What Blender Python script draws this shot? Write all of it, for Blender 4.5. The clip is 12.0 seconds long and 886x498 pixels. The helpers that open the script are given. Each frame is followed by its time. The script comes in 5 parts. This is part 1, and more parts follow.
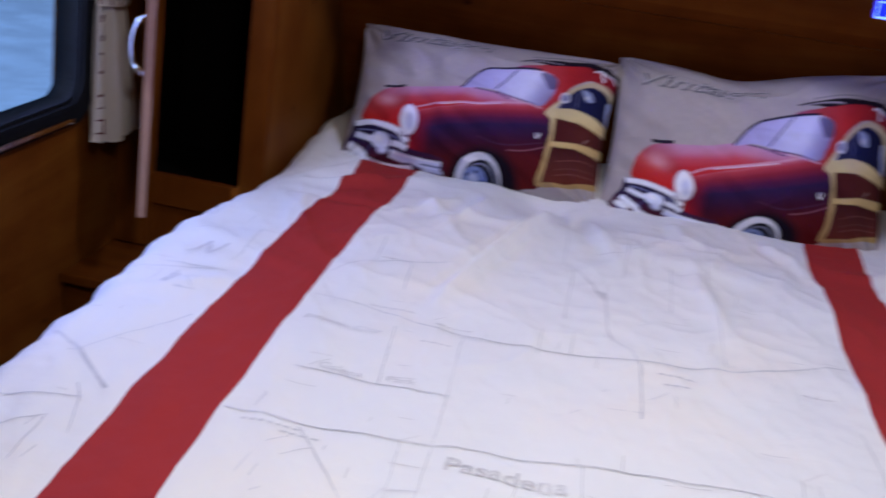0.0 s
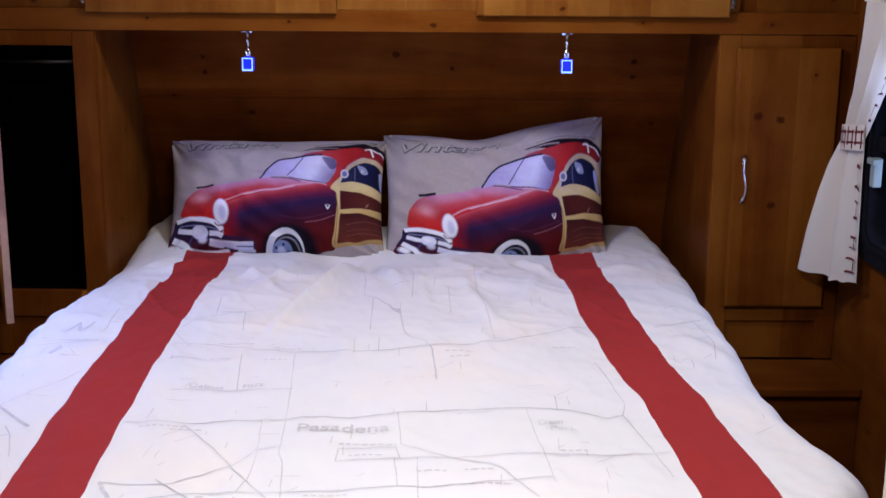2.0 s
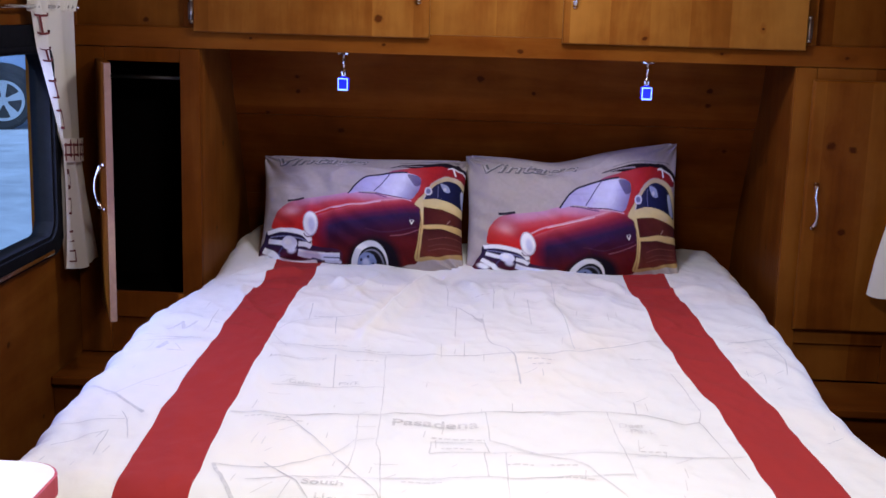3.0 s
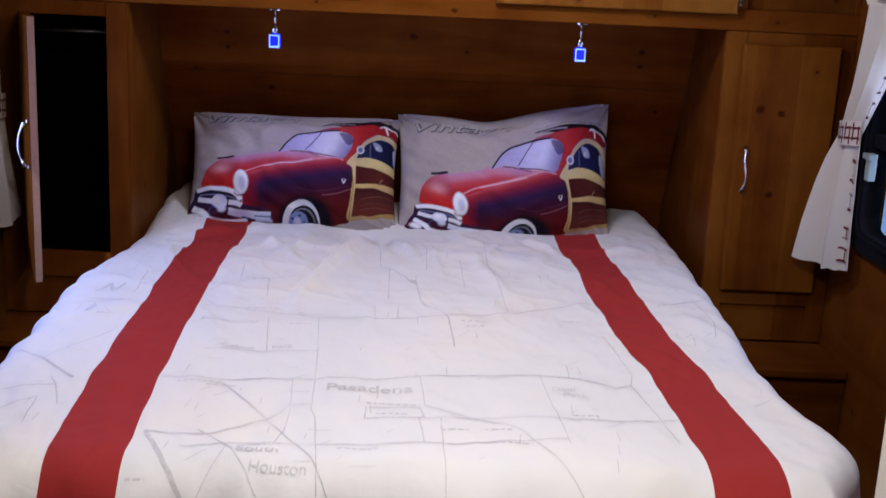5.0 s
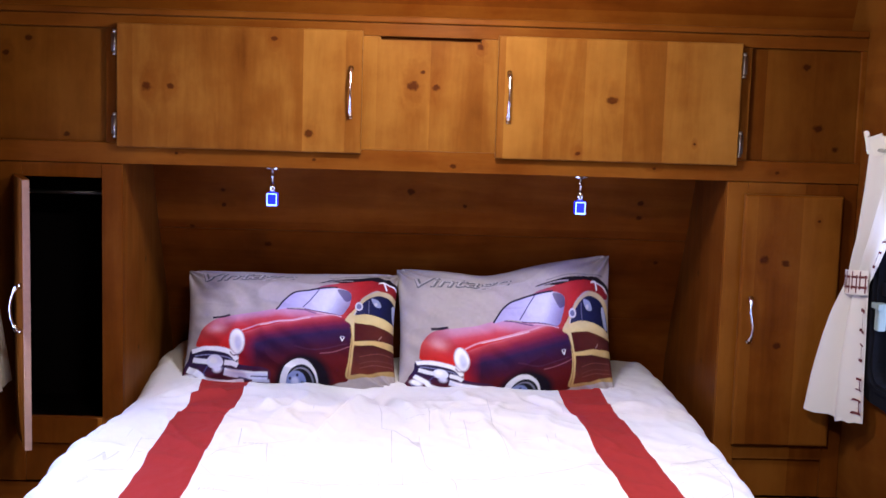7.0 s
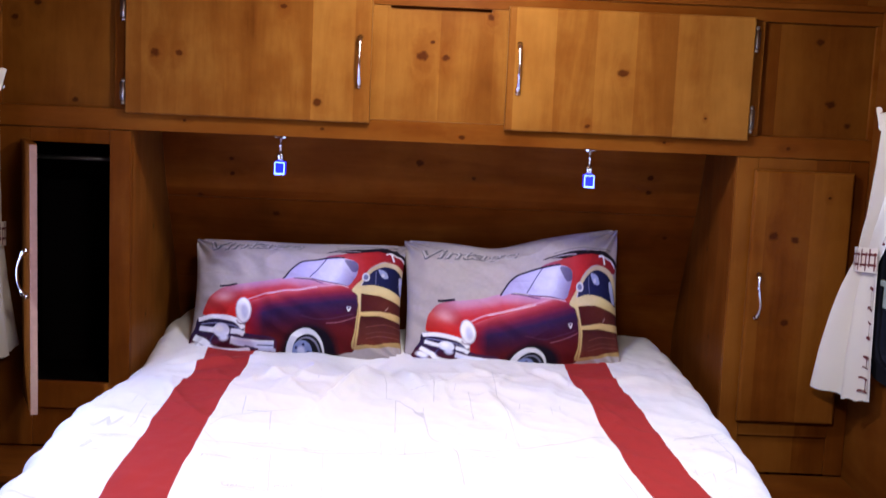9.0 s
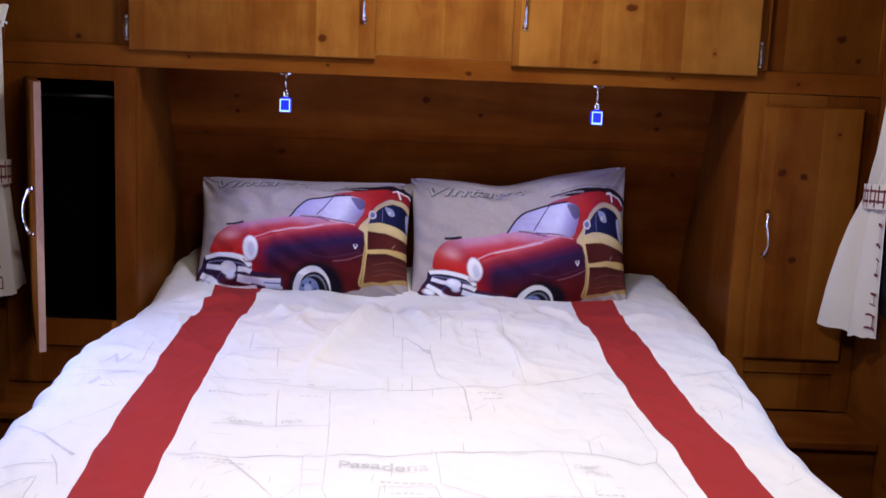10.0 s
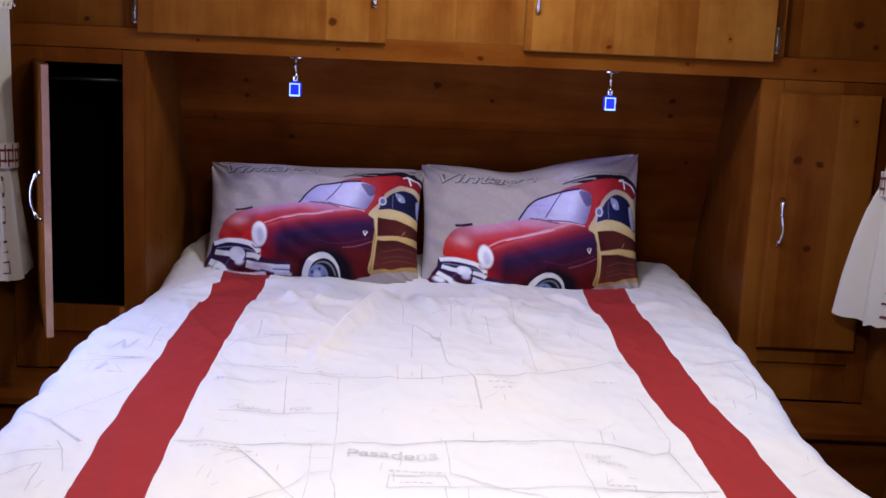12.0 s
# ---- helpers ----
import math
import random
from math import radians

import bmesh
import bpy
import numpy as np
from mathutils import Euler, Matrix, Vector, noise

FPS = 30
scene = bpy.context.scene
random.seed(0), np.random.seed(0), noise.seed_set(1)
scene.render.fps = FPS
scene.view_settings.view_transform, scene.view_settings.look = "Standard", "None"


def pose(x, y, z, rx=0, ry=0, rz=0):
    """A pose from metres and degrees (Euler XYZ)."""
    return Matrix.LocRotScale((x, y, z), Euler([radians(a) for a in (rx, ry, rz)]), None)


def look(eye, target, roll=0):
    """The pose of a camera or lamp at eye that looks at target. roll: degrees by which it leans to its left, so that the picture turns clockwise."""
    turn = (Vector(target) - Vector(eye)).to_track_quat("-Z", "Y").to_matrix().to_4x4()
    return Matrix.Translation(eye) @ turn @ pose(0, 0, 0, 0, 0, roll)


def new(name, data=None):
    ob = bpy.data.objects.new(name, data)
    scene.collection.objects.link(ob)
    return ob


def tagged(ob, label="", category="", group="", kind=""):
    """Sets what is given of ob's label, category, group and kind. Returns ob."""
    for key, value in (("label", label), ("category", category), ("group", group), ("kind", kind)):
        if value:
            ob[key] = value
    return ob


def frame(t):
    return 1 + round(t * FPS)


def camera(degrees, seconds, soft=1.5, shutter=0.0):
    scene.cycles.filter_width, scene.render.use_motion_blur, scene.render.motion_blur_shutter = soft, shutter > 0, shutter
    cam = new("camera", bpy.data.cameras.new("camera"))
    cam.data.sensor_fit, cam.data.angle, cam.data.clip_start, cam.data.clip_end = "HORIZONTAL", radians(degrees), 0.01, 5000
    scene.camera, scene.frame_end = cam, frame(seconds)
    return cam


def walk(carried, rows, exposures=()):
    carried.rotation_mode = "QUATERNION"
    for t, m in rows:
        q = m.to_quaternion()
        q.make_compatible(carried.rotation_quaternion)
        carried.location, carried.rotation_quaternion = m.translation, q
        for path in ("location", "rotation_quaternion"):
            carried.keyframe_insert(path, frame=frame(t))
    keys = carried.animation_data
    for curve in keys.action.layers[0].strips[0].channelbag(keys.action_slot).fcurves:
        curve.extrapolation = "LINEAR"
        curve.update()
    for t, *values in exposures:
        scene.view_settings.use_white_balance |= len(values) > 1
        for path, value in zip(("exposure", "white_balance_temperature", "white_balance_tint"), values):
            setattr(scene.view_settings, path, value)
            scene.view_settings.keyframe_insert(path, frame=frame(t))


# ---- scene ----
cam = camera(41.0, 12.0, shutter=0.5)
PATH = [
    (0, (0.004, -2.429, 1.425), (-0.287, -0.562, 0.77), 8.1),
    (0.5, (-0.037, -2.541, 1.423), (-0.039, -0.629, 0.839), 7.3),
    (1, (0.036, -2.743, 1.398), (0.072, -0.811, 0.883), 1.8),
    (1.5, (0.066, -2.929, 1.391), (0.037, -0.987, 0.912), -0.7),
    (2, (0.086, -3.065, 1.429), (0.092, -1.113, 0.99), 0.4),
    (2.5, (0.018, -3.143, 1.430), (-0.019, -1.184, 1.029), 1.45),
    (2.7, (0.008, -3.182, 1.42), (-0.078, -1.222, 1.031), 1.55),
    (4.3, (0.039, -3.256, 1.468), (0.018, -1.314, 0.991), 2.5),
    (4.5, (0.034, -3.246, 1.479), (0.026, -1.307, 0.988), 2.5),
    (5, (-0.008, -3.203, 1.446), (0.037, -1.26, 0.976), 2.7),
    (5.5, (-0.033, -3.162, 1.449), (0.038, -1.202, 1.054), 2.5),
    (6, (-0.038, -3.133, 1.447), (0.027, -1.154, 1.16), 2.0),
    (6.5, (-0.042, -3.132, 1.461), (0.017, -1.146, 1.23), 1.7),
    (8.5, (-0.012, -3.133, 1.471), (0.018, -1.148, 1.234), 2.3),
    (9, (-0.02, -3.125, 1.454), (0.012, -1.144, 1.182), 2.5),
    (9.5, (-0.017, -3.12, 1.444), (0.01, -1.146, 1.122), 2.5),
    (10, (-0.02, -3.117, 1.447), (0.005, -1.152, 1.074), 2.4),
    (10.5, (-0.027, -3.115, 1.438), (-0.002, -1.154, 1.045), 2.4),
    (11, (-0.024, -3.107, 1.441), (-0.006, -1.147, 1.044), 2.4),
    (11.5, (-0.029, -3.098, 1.441), (-0.012, -1.138, 1.045), 2.5),
    (12, (-0.021, -3.087, 1.437), (-0.012, -1.126, 1.044), 2.6),
]
EXPOSURES = ((0, -0.54, 5950, 10), (1.0, -0.52, 6100, 10), (1.5, -0.50, 6200, 10), (2.5, -0.19, 6400, 10), (4.5, -0.43, 6400, 10), (5.5, -0.58, 6400, 10), (6.0, -0.14, 6450, 10), (6.5, 0.33, 6550, 10),
             (8.5, 0.42, 6550, 10), (9.5, 0.09, 6500, 10), (10.5, -0.17, 6400, 10), (12.0, -0.20, 6400, 10))
walk(cam, [(t, look(eye, target, roll)) for t, eye, target, roll in PATH], EXPOSURES)

# ---- light ----
world = bpy.data.worlds.new("world")
scene.world = world
world.use_nodes = True
wn = world.node_tree.nodes
sky = wn.new("ShaderNodeTexSky")
sky.sky_type = "NISHITA"
sky.sun_disc = False
sky.sun_elevation = radians(42)
sky.sun_rotation = radians(200)
world.node_tree.links.new(sky.outputs[0], wn["Background"].inputs[0])
wn["Background"].inputs[1].default_value = 0.15


def lamp(name, kind, m, energy, color, **settings):
    data = bpy.data.lights.new(name, kind)
    data.energy, data.color = energy, color
    for key, value in settings.items():
        if key == "size":
            data.size = value
        elif key == "size_y":
            data.shape, data.size_y = "RECTANGLE", value
        elif key == "radius":
            data.shadow_soft_size = value
        elif key == "angle":
            data.angle = value
        elif key == "spread":
            data.spread = value
    ob = new(name, data)
    ob.matrix_world = m
    return ob


lamp("sun", "SUN", look((-6, -9, 12), (0, 4, 0)), 5.0, (0.62, 0.78, 1.0), angle=radians(0.5))
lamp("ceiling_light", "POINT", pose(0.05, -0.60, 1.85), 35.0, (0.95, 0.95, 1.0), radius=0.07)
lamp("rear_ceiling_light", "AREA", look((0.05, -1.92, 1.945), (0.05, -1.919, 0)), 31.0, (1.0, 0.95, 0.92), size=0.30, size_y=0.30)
for x in (-0.411, 0.411):
    lamp("reading_light", "POINT", pose(x, 0.028, 1.185), 1.5, (0.12, 0.16, 1.0), radius=0.012)
# daylight in the two side windows
lamp("window_light", "AREA", look((-1.150, -0.66, 1.05), (0, -0.66, 1.05)), 9.0, (0.36, 0.44, 1.0), size=0.8, size_y=0.42)
lamp("window_light", "AREA", look((1.150, -0.66, 1.05), (0, -0.66, 1.05)), 4.2, (0.46, 0.56, 1.0), size=0.8, size_y=0.42)

# ---- materials ----


def nodes_of(name):
    mat = bpy.data.materials.new(name)
    mat.use_nodes = True
    tree = mat.node_tree
    return mat, tree, tree.nodes["Principled BSDF"]


def add(tree, kind, **values):
    node = tree.nodes.new(kind)
    for key, value in values.items():
        node.inputs[key].default_value = value
    return node


def math_node(tree, op, a, b=None, c=None):
    node = tree.nodes.new("ShaderNodeMath")
    node.operation = op
    for i, v in enumerate((a, b, c)):
        if v is None:
            continue
        if isinstance(v, (int, float)):
            node.inputs[i].default_value = v
        else:
            tree.links.new(v, node.inputs[i])
    return node.outputs[0]


def mix_color(tree, fac, a, b, blend="MIX"):
    node = tree.nodes.new("ShaderNodeMix")
    node.data_type, node.blend_type = "RGBA", blend
    for socket, v in ((node.inputs[0], fac), (node.inputs[6], a), (node.inputs[7], b)):
        if isinstance(v, (int, float)):
            socket.default_value = v
        elif isinstance(v, tuple):
            socket.default_value = (*v, 1)
        else:
            tree.links.new(v, socket)
    return node.outputs[2]


def ranged(tree, v, a, b, lo=0.0, hi=1.0, smooth=True):
    node = tree.nodes.new("ShaderNodeMapRange")
    node.interpolation_type = "SMOOTHSTEP" if smooth else "LINEAR"
    tree.links.new(v, node.inputs[0])
    for i, x in enumerate((a, b, lo, hi)):
        node.inputs[i + 1].default_value = x
    return node.outputs[0]


def bump(tree, shader, height, strength, distance):
    node = tree.nodes.new("ShaderNodeBump")
    node.inputs["Strength"].default_value = strength
    node.inputs["Distance"].default_value = distance
    tree.links.new(height, node.inputs["Height"])
    tree.links.new(node.outputs[0], shader.inputs["Normal"])


def wood(name, grain="Z", seed=0.0, tone=1.0, knots=(), boards=0.085, flat="XZ", rough=0.36, honey=0.94):
    """Varnished knotty pine. honey: how yellow the boards are; grain: the axis the fibres follow; knots: (a, b, radius) in the plane flat, in metres."""
    mat, tree, shader = nodes_of(name)
    link = tree.links.new
    coord = tree.nodes.new("ShaderNodeTexCoord").outputs["Object"]
    split = tree.nodes.new("ShaderNodeSeparateXYZ")
    link(coord, split.inputs[0])
    axes = {"X": split.outputs[0], "Y": split.outputs[1], "Z": split.outputs[2]}
    # halos of the knots push the fibres aside
    knot, halo = None, None
    ragged = add(tree, "ShaderNodeTexNoise", Scale=75.0, Detail=2.0)
    link(coord, ragged.inputs["Vector"])
    jitter = math_node(tree, "MULTIPLY", math_node(tree, "SUBTRACT", ragged.outputs[0], 0.5), 1.1)
    for a, b, r in knots:
        da = math_node(tree, "DIVIDE", math_node(tree, "SUBTRACT", axes[flat[0]], a), r)
        db = math_node(tree, "DIVIDE", math_node(tree, "SUBTRACT", axes[flat[1]], b), r * 0.8)
        far_a, far_b = (0.45, 1.0) if grain == flat[0] else (1.0, 0.45)
        d = math_node(tree, "SQRT", math_node(tree, "ADD", math_node(tree, "MULTIPLY", da, da), math_node(tree, "MULTIPLY", db, db)))
        ha, hb = math_node(tree, "MULTIPLY", da, far_a), math_node(tree, "MULTIPLY", db, far_b)
        e = math_node(tree, "SQRT", math_node(tree, "ADD", math_node(tree, "MULTIPLY", ha, ha), math_node(tree, "MULTIPLY", hb, hb)))
        k = ranged(tree, math_node(tree, "ADD", d, jitter), 1.05, 0.45)
        h = ranged(tree, math_node(tree, "ADD", e, jitter), 2.6, 0.5)
        knot = k if knot is None else math_node(tree, "MAXIMUM", knot, k)
        halo = h if halo is None else math_node(tree, "MAXIMUM", halo, h)
    stretch = {"X": (1.6, 13, 13), "Y": (13, 1.6, 13), "Z": (13, 13, 1.6)}[grain]
    place = tree.nodes.new("ShaderNodeMapping")
    link(coord, place.inputs["Vector"])
    place.inputs["Location"].default_value = (seed * 3.1, seed * 1.7, seed * 2.3)
    place.inputs["Scale"].default_value = stretch
    vec = place.outputs[0]
    if halo is not None:
        shift = tree.nodes.new("ShaderNodeCombineXYZ")
        amount = math_node(tree, "MULTIPLY", halo, 0.22)
        for i in range(3):
            link(amount, shift.inputs[i])
        vm = tree.nodes.new("ShaderNodeVectorMath")
        link(vec, vm.inputs[0])
        link(shift.outputs[0], vm.inputs[1])
        vec = vm.outputs[0]
    fine = add(tree, "ShaderNodeTexNoise", Scale=5.0, Detail=7.0, Roughness=0.65, Distortion=0.4)
    broad = add(tree, "ShaderNodeTexNoise", Scale=0.55, Detail=4.0, Roughness=0.55, Distortion=1.6)
    blotch = add(tree, "ShaderNodeTexNoise", Scale=7.0, Detail=4.0, Roughness=0.55)
    link(vec, fine.inputs["Vector"])
    link(vec, broad.inputs["Vector"])
    link(coord, blotch.inputs["Vector"])
    across = {"Z": "X", "X": "Z", "Y": "X"}[grain]
    cell = math_node(tree, "FLOOR", math_node(tree, "DIVIDE", math_node(tree, "ADD", axes[across], seed * 0.37 + 3), boards))
    rnd = tree.nodes.new("ShaderNodeTexWhiteNoise")
    rnd.noise_dimensions = "1D"
    link(math_node(tree, "ADD", cell, seed * 7.3), rnd.inputs["W"])
    light = math_node(tree, "ADD", math_node(tree, "MULTIPLY", fine.outputs[0], 0.18), math_node(tree, "MULTIPLY", broad.outputs[0], 0.58))
    light = math_node(tree, "ADD", light, math_node(tree, "MULTIPLY", rnd.outputs[0], 0.26))
    light = math_node(tree, "ADD", light, math_node(tree, "MULTIPLY", blotch.outputs[0], 0.58))
    ramp = tree.nodes.new("ShaderNodeValToRGB")
    stops = ((0.0, (0.053, 0.0112, 0.0013)), (0.5, (0.108, 0.0300, 0.0040)), (1.0, (0.172, 0.0610, 0.0094)))
    stops = tuple((p, (r, g * honey, b * honey * honey)) for p, (r, g, b) in stops)
    ramp.color_ramp.elements[0].color = (*[c * tone for c in stops[0][1]], 1)
    ramp.color_ramp.elements[1].color = (*[c * tone for c in stops[2][1]], 1)
    mid = ramp.color_ramp.elements.new(0.5)
    mid.color = (*[c * tone for c in stops[1][1]], 1)
    link(ranged(tree, light, 0.40, 1.04, smooth=False), ramp.inputs[0])
    color = ramp.outputs[0]
    if knot is not None:
        color = mix_color(tree, math_node(tree, "MULTIPLY", halo, 0.34), color, (0.086 * tone, 0.021 * tone, 0.003 * tone))
        color = mix_color(tree, math_node(tree, "MULTIPLY", knot, 0.88), color, (0.034 * tone, 0.007 * tone, 0.0016 * tone))
    link(color, shader.inputs["Base Color"])
    link(ranged(tree, fine.outputs[0], 0.2, 0.8, rough - 0.06, rough + 0.1, False), shader.inputs["Roughness"])
    shader.inputs["Specular IOR Level"].default_value = 0.015
    bump(tree, shader, fine.outputs[0], 0.12, 0.002)
    return mat


def plain(name, color, rough=0.5, metal=0.0, speckle=0.12, scale=60.0, relief=0.05, distance=0.001):
    """A surface with a fine and a broad variation of its colour."""
    mat, tree, shader = nodes_of(name)
    coord = tree.nodes.new("ShaderNodeTexCoord").outputs["Object"]
    fine = add(tree, "ShaderNodeTexNoise", Scale=scale, Detail=4.0, Roughness=0.6)
    broad = add(tree, "ShaderNodeTexNoise", Scale=scale / 14, Detail=2.0)
    for n in (fine, broad):
        tree.links.new(coord, n.inputs["Vector"])
    v = math_node(tree, "ADD", math_node(tree, "MULTIPLY", fine.outputs[0], 0.5), math_node(tree, "MULTIPLY", broad.outputs[0], 0.5))
    dark, pale = tuple(c * (1 - speckle) for c in color), tuple(min(1, c * (1 + speckle)) for c in color)
    tree.links.new(mix_color(tree, ranged(tree, v, 0.3, 0.7), dark, pale), shader.inputs["Base Color"])
    shader.inputs["Roughness"].default_value = rough
    shader.inputs["Metallic"].default_value = metal
    if relief:
        bump(tree, shader, fine.outputs[0], relief, distance)
    return mat


def cloth(name, color, weave=900.0, stripes=None, attribute="", dirt=0.06, tan=0.0):
    """Woven cotton: thread relief, soft sheen, faint blotches; stripes: (u0, u1) red bands along the map 'fabric'."""
    mat, tree, shader = nodes_of(name)
    link = tree.links.new
    coord = tree.nodes.new("ShaderNodeTexCoord").outputs["Object"]
    threads = add(tree, "ShaderNodeTexNoise", Scale=weave, Detail=2.0)
    folds = add(tree, "ShaderNodeTexNoise", Scale=22.0, Detail=5.0, Roughness=0.6, Distortion=0.6)
    blot = add(tree, "ShaderNodeTexNoise", Scale=4.0, Detail=3.0)
    for n in (threads, folds, blot):
        link(coord, n.inputs["Vector"])
    if attribute:
        node = tree.nodes.new("ShaderNodeAttribute")
        node.attribute_name = attribute
        base = node.outputs["Color"]
    else:
        base = mix_color(tree, 0.0, color, color)
    if tan:
        base = mix_color(tree, ranged(tree, blot.outputs[0], 0.42, 0.72, 0.0, tan), base, (0.78, 0.69, 0.58))
    if stripes:
        uv = tree.nodes.new("ShaderNodeUVMap")
        uv.uv_map = "fabric"
        split = tree.nodes.new("ShaderNodeSeparateXYZ")
        link(uv.outputs[0], split.inputs[0])
        mask = None
        for a, b in stripes:
            m = math_node(tree, "MULTIPLY", math_node(tree, "GREATER_THAN", split.outputs[0], a), math_node(tree, "LESS_THAN", split.outputs[0], b))
            mask = m if mask is None else math_node(tree, "MAXIMUM", mask, m)
        base = mix_color(tree, mask, base, (0.33, 0.025, 0.023))
    shade = ranged(tree, blot.outputs[0], 0.3, 0.7, 1 - dirt, 1.0)
    grey = tree.nodes.new("ShaderNodeCombineXYZ")
    for i in range(3):
        link(shade, grey.inputs[i])
    link(mix_color(tree, 1.0, base, grey.outputs[0], "MULTIPLY"), shader.inputs["Base Color"])
    shader.inputs["Roughness"].default_value = 0.85
    shader.inputs["Sheen Weight"].default_value = 0.0
    shader.inputs["Specular IOR Level"].default_value = 0.2
    h = math_node(tree, "ADD", math_node(tree, "MULTIPLY", threads.outputs[0], 0.08), folds.outputs[0])
    bump(tree, shader, h, 0.30, 0.006)
    return mat


def glowing(name, color, strength):
    mat, tree, shader = nodes_of(name)
    shader.inputs["Base Color"].default_value = (*color, 1)
    shader.inputs["Emission Color"].default_value = (*color, 1)
    shader.inputs["Emission Strength"].default_value = strength
    shader.inputs["Roughness"].default_value = 0.15
    return mat


def glass(name, tint=(0.9, 0.95, 1.0)):
    mat, tree, shader = nodes_of(name)
    shader.inputs["Base Color"].default_value = (*tint, 1)
    shader.inputs["Transmission Weight"].default_value = 1.0
    shader.inputs["Roughness"].default_value = 0.0
    shader.inputs["IOR"].default_value = 1.05
    return mat


# one varnished pine, cut into boards; most differ only a little in tone
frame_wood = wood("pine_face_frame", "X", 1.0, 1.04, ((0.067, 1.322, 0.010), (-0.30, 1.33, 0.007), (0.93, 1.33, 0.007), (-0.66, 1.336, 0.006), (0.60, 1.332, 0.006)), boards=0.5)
# doors and centre panel: the light on them is put into a raised tone
door_wood_lit_a = wood("pine_door_lit_a", "Z", 2.0, 1.38, ((-0.735, 1.508, 0.017), (-0.672, 1.510, 0.012), (-0.312, 1.398, 0.015), (-0.405, 1.640, 0.010)), boards=0.11, honey=1.16)
door_wood_lit_b = wood("pine_door_lit_b", "Z", 3.0, 1.40, ((0.478, 1.508, 0.016), (0.392, 1.366, 0.009), (0.70, 1.40, 0.005)), boards=0.105, honey=1.16)
centre_wood_lit = wood("pine_centre_lit", "Z", 4.0, 1.32, ((-0.044, 1.530, 0.019), (0.016, 1.527, 0.013), (-0.02, 1.566, 0.008), (0.13, 1.635, 0.012)), boards=0.14, honey=1.16)
# side panels: shade at the cabinet ends is put into a lowered tone
panel_wood_shaded_a = wood("pine_side_panel_shaded", "Z", 5.0, 0.78, ((-1.045, 1.625, 0.012), (-0.948, 1.378, 0.010), (-1.105, 1.585, 0.011)), boards=0.13)
panel_wood_shaded_b = wood("pine_side_panel_shaded_knotty", "Z", 6.0, 0.74, ((0.995, 1.610, 0.014), (1.035, 1.45, 0.016), (1.085, 1.395, 0.012)), boards=0.13)
wardrobe_wood = wood("pine_wardrobe_frame", "Z", 7.0, 0.95, boards=0.2)
wardrobe_door_wood = wood("pine_wardrobe_door", "Z", 8.0, 0.95, ((0.905, 1.098, 0.018), (0.962, 1.090, 0.014), (0.950, 0.866, 0.013), (1.045, 1.205, 0.006)), boards=0.12)
open_door_wood = wood("pine_open_door", "Z", 9.0, 0.90, boards=0.12)
side_wood = wood("pine_niche_side", "Z", 10.0, 0.88, boards=0.18, flat="YZ", knots=((0.27, 1.02, 0.012), (0.18, 0.78, 0.01)))
back_wood = wood("pine_headboard_wall", "X", 11.0, 1.08, ((-0.043, 1.225, 0.016), (-0.475, 1.048, 0.013), (0.645, 1.21, 0.011), (0.647, 1.165, 0.011), (-0.60, 1.215, 0.010), (-0.60, 1.17, 0.010), (0.12, 1.185, 0.008), (0.72, 1.02, 0.010), (-0.70, 1.10, 0.009)), boards=0.21, honey=0.82)
wall_wood = wood("pine_wall", "Y", 12.0, 0.85, boards=0.25, flat="YZ", knots=((-0.5, 0.6, 0.012), (-0.9, 0.5, 0.01), (-0.3, 0.35, 0.01)))
ceiling_wood = wood("pine_ceiling", "X", 13.0, 0.85, boards=0.3)
ledge_wood = wood("pine_ledge", "X", 14.0, 0.85, boards=0.2)
# near-black that stands in for shade, as inside the open wardrobe
shade_black = plain("painted_shade_black", (0.004, 0.003, 0.003), 0.9)
raw_edge = plain("pale_cut_edge", (0.19, 0.092, 0.062), 0.5, speckle=0.15, scale=90)
floor_mat = plain("dark_vinyl_floor", (0.07, 0.045, 0.03), 0.5, speckle=0.25, scale=30)
chrome = plain("polished_chrome", (0.66, 0.65, 0.65), 0.16, 1.0, 0.03, relief=0)
brass = plain("worn_hinge_metal", (0.42, 0.35, 0.28), 0.42, 1.0, 0.1, relief=0)
dull_metal = plain("dull_steel", (0.16, 0.15, 0.14), 0.45, 1.0, 0.1, relief=0)
black_plastic = plain("black_window_frame", (0.008, 0.008, 0.010), 0.55, 0.0, 0.2, relief=0.02)
for m in (shade_black, black_plastic):
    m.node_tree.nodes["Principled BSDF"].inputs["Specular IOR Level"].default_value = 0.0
pane_glass = glass("window_glass", (0.55, 0.74, 1.0))
lamp_blue = glowing("blue_lit_glass", (0.012, 0.02, 0.9), 1.0)
lamp_edge = glowing("bright_blue_rim", (0.16, 0.28, 1.0), 3.2)
STRIPE_A, STRIPE_B = (-0.631, -0.507), (0.411, 0.535)
duvet_cloth = cloth("printed_duvet_cotton", (0.775, 0.765, 0.765), stripes=(STRIPE_A, STRIPE_B), tan=0.38)
print_ink = plain("grey_map_ink", (0.58, 0.57, 0.585), 0.9, speckle=0.2, scale=120)
pale_ink = plain("pale_map_ink", (0.60, 0.585, 0.595), 0.9, speckle=0.2, scale=120)
faint_ink = plain("faint_map_ink", (0.60, 0.585, 0.59), 0.9, speckle=0.1, scale=120)
script_ink = plain("grey_script_ink", (0.13, 0.12, 0.13), 0.9, speckle=0.2, scale=120)
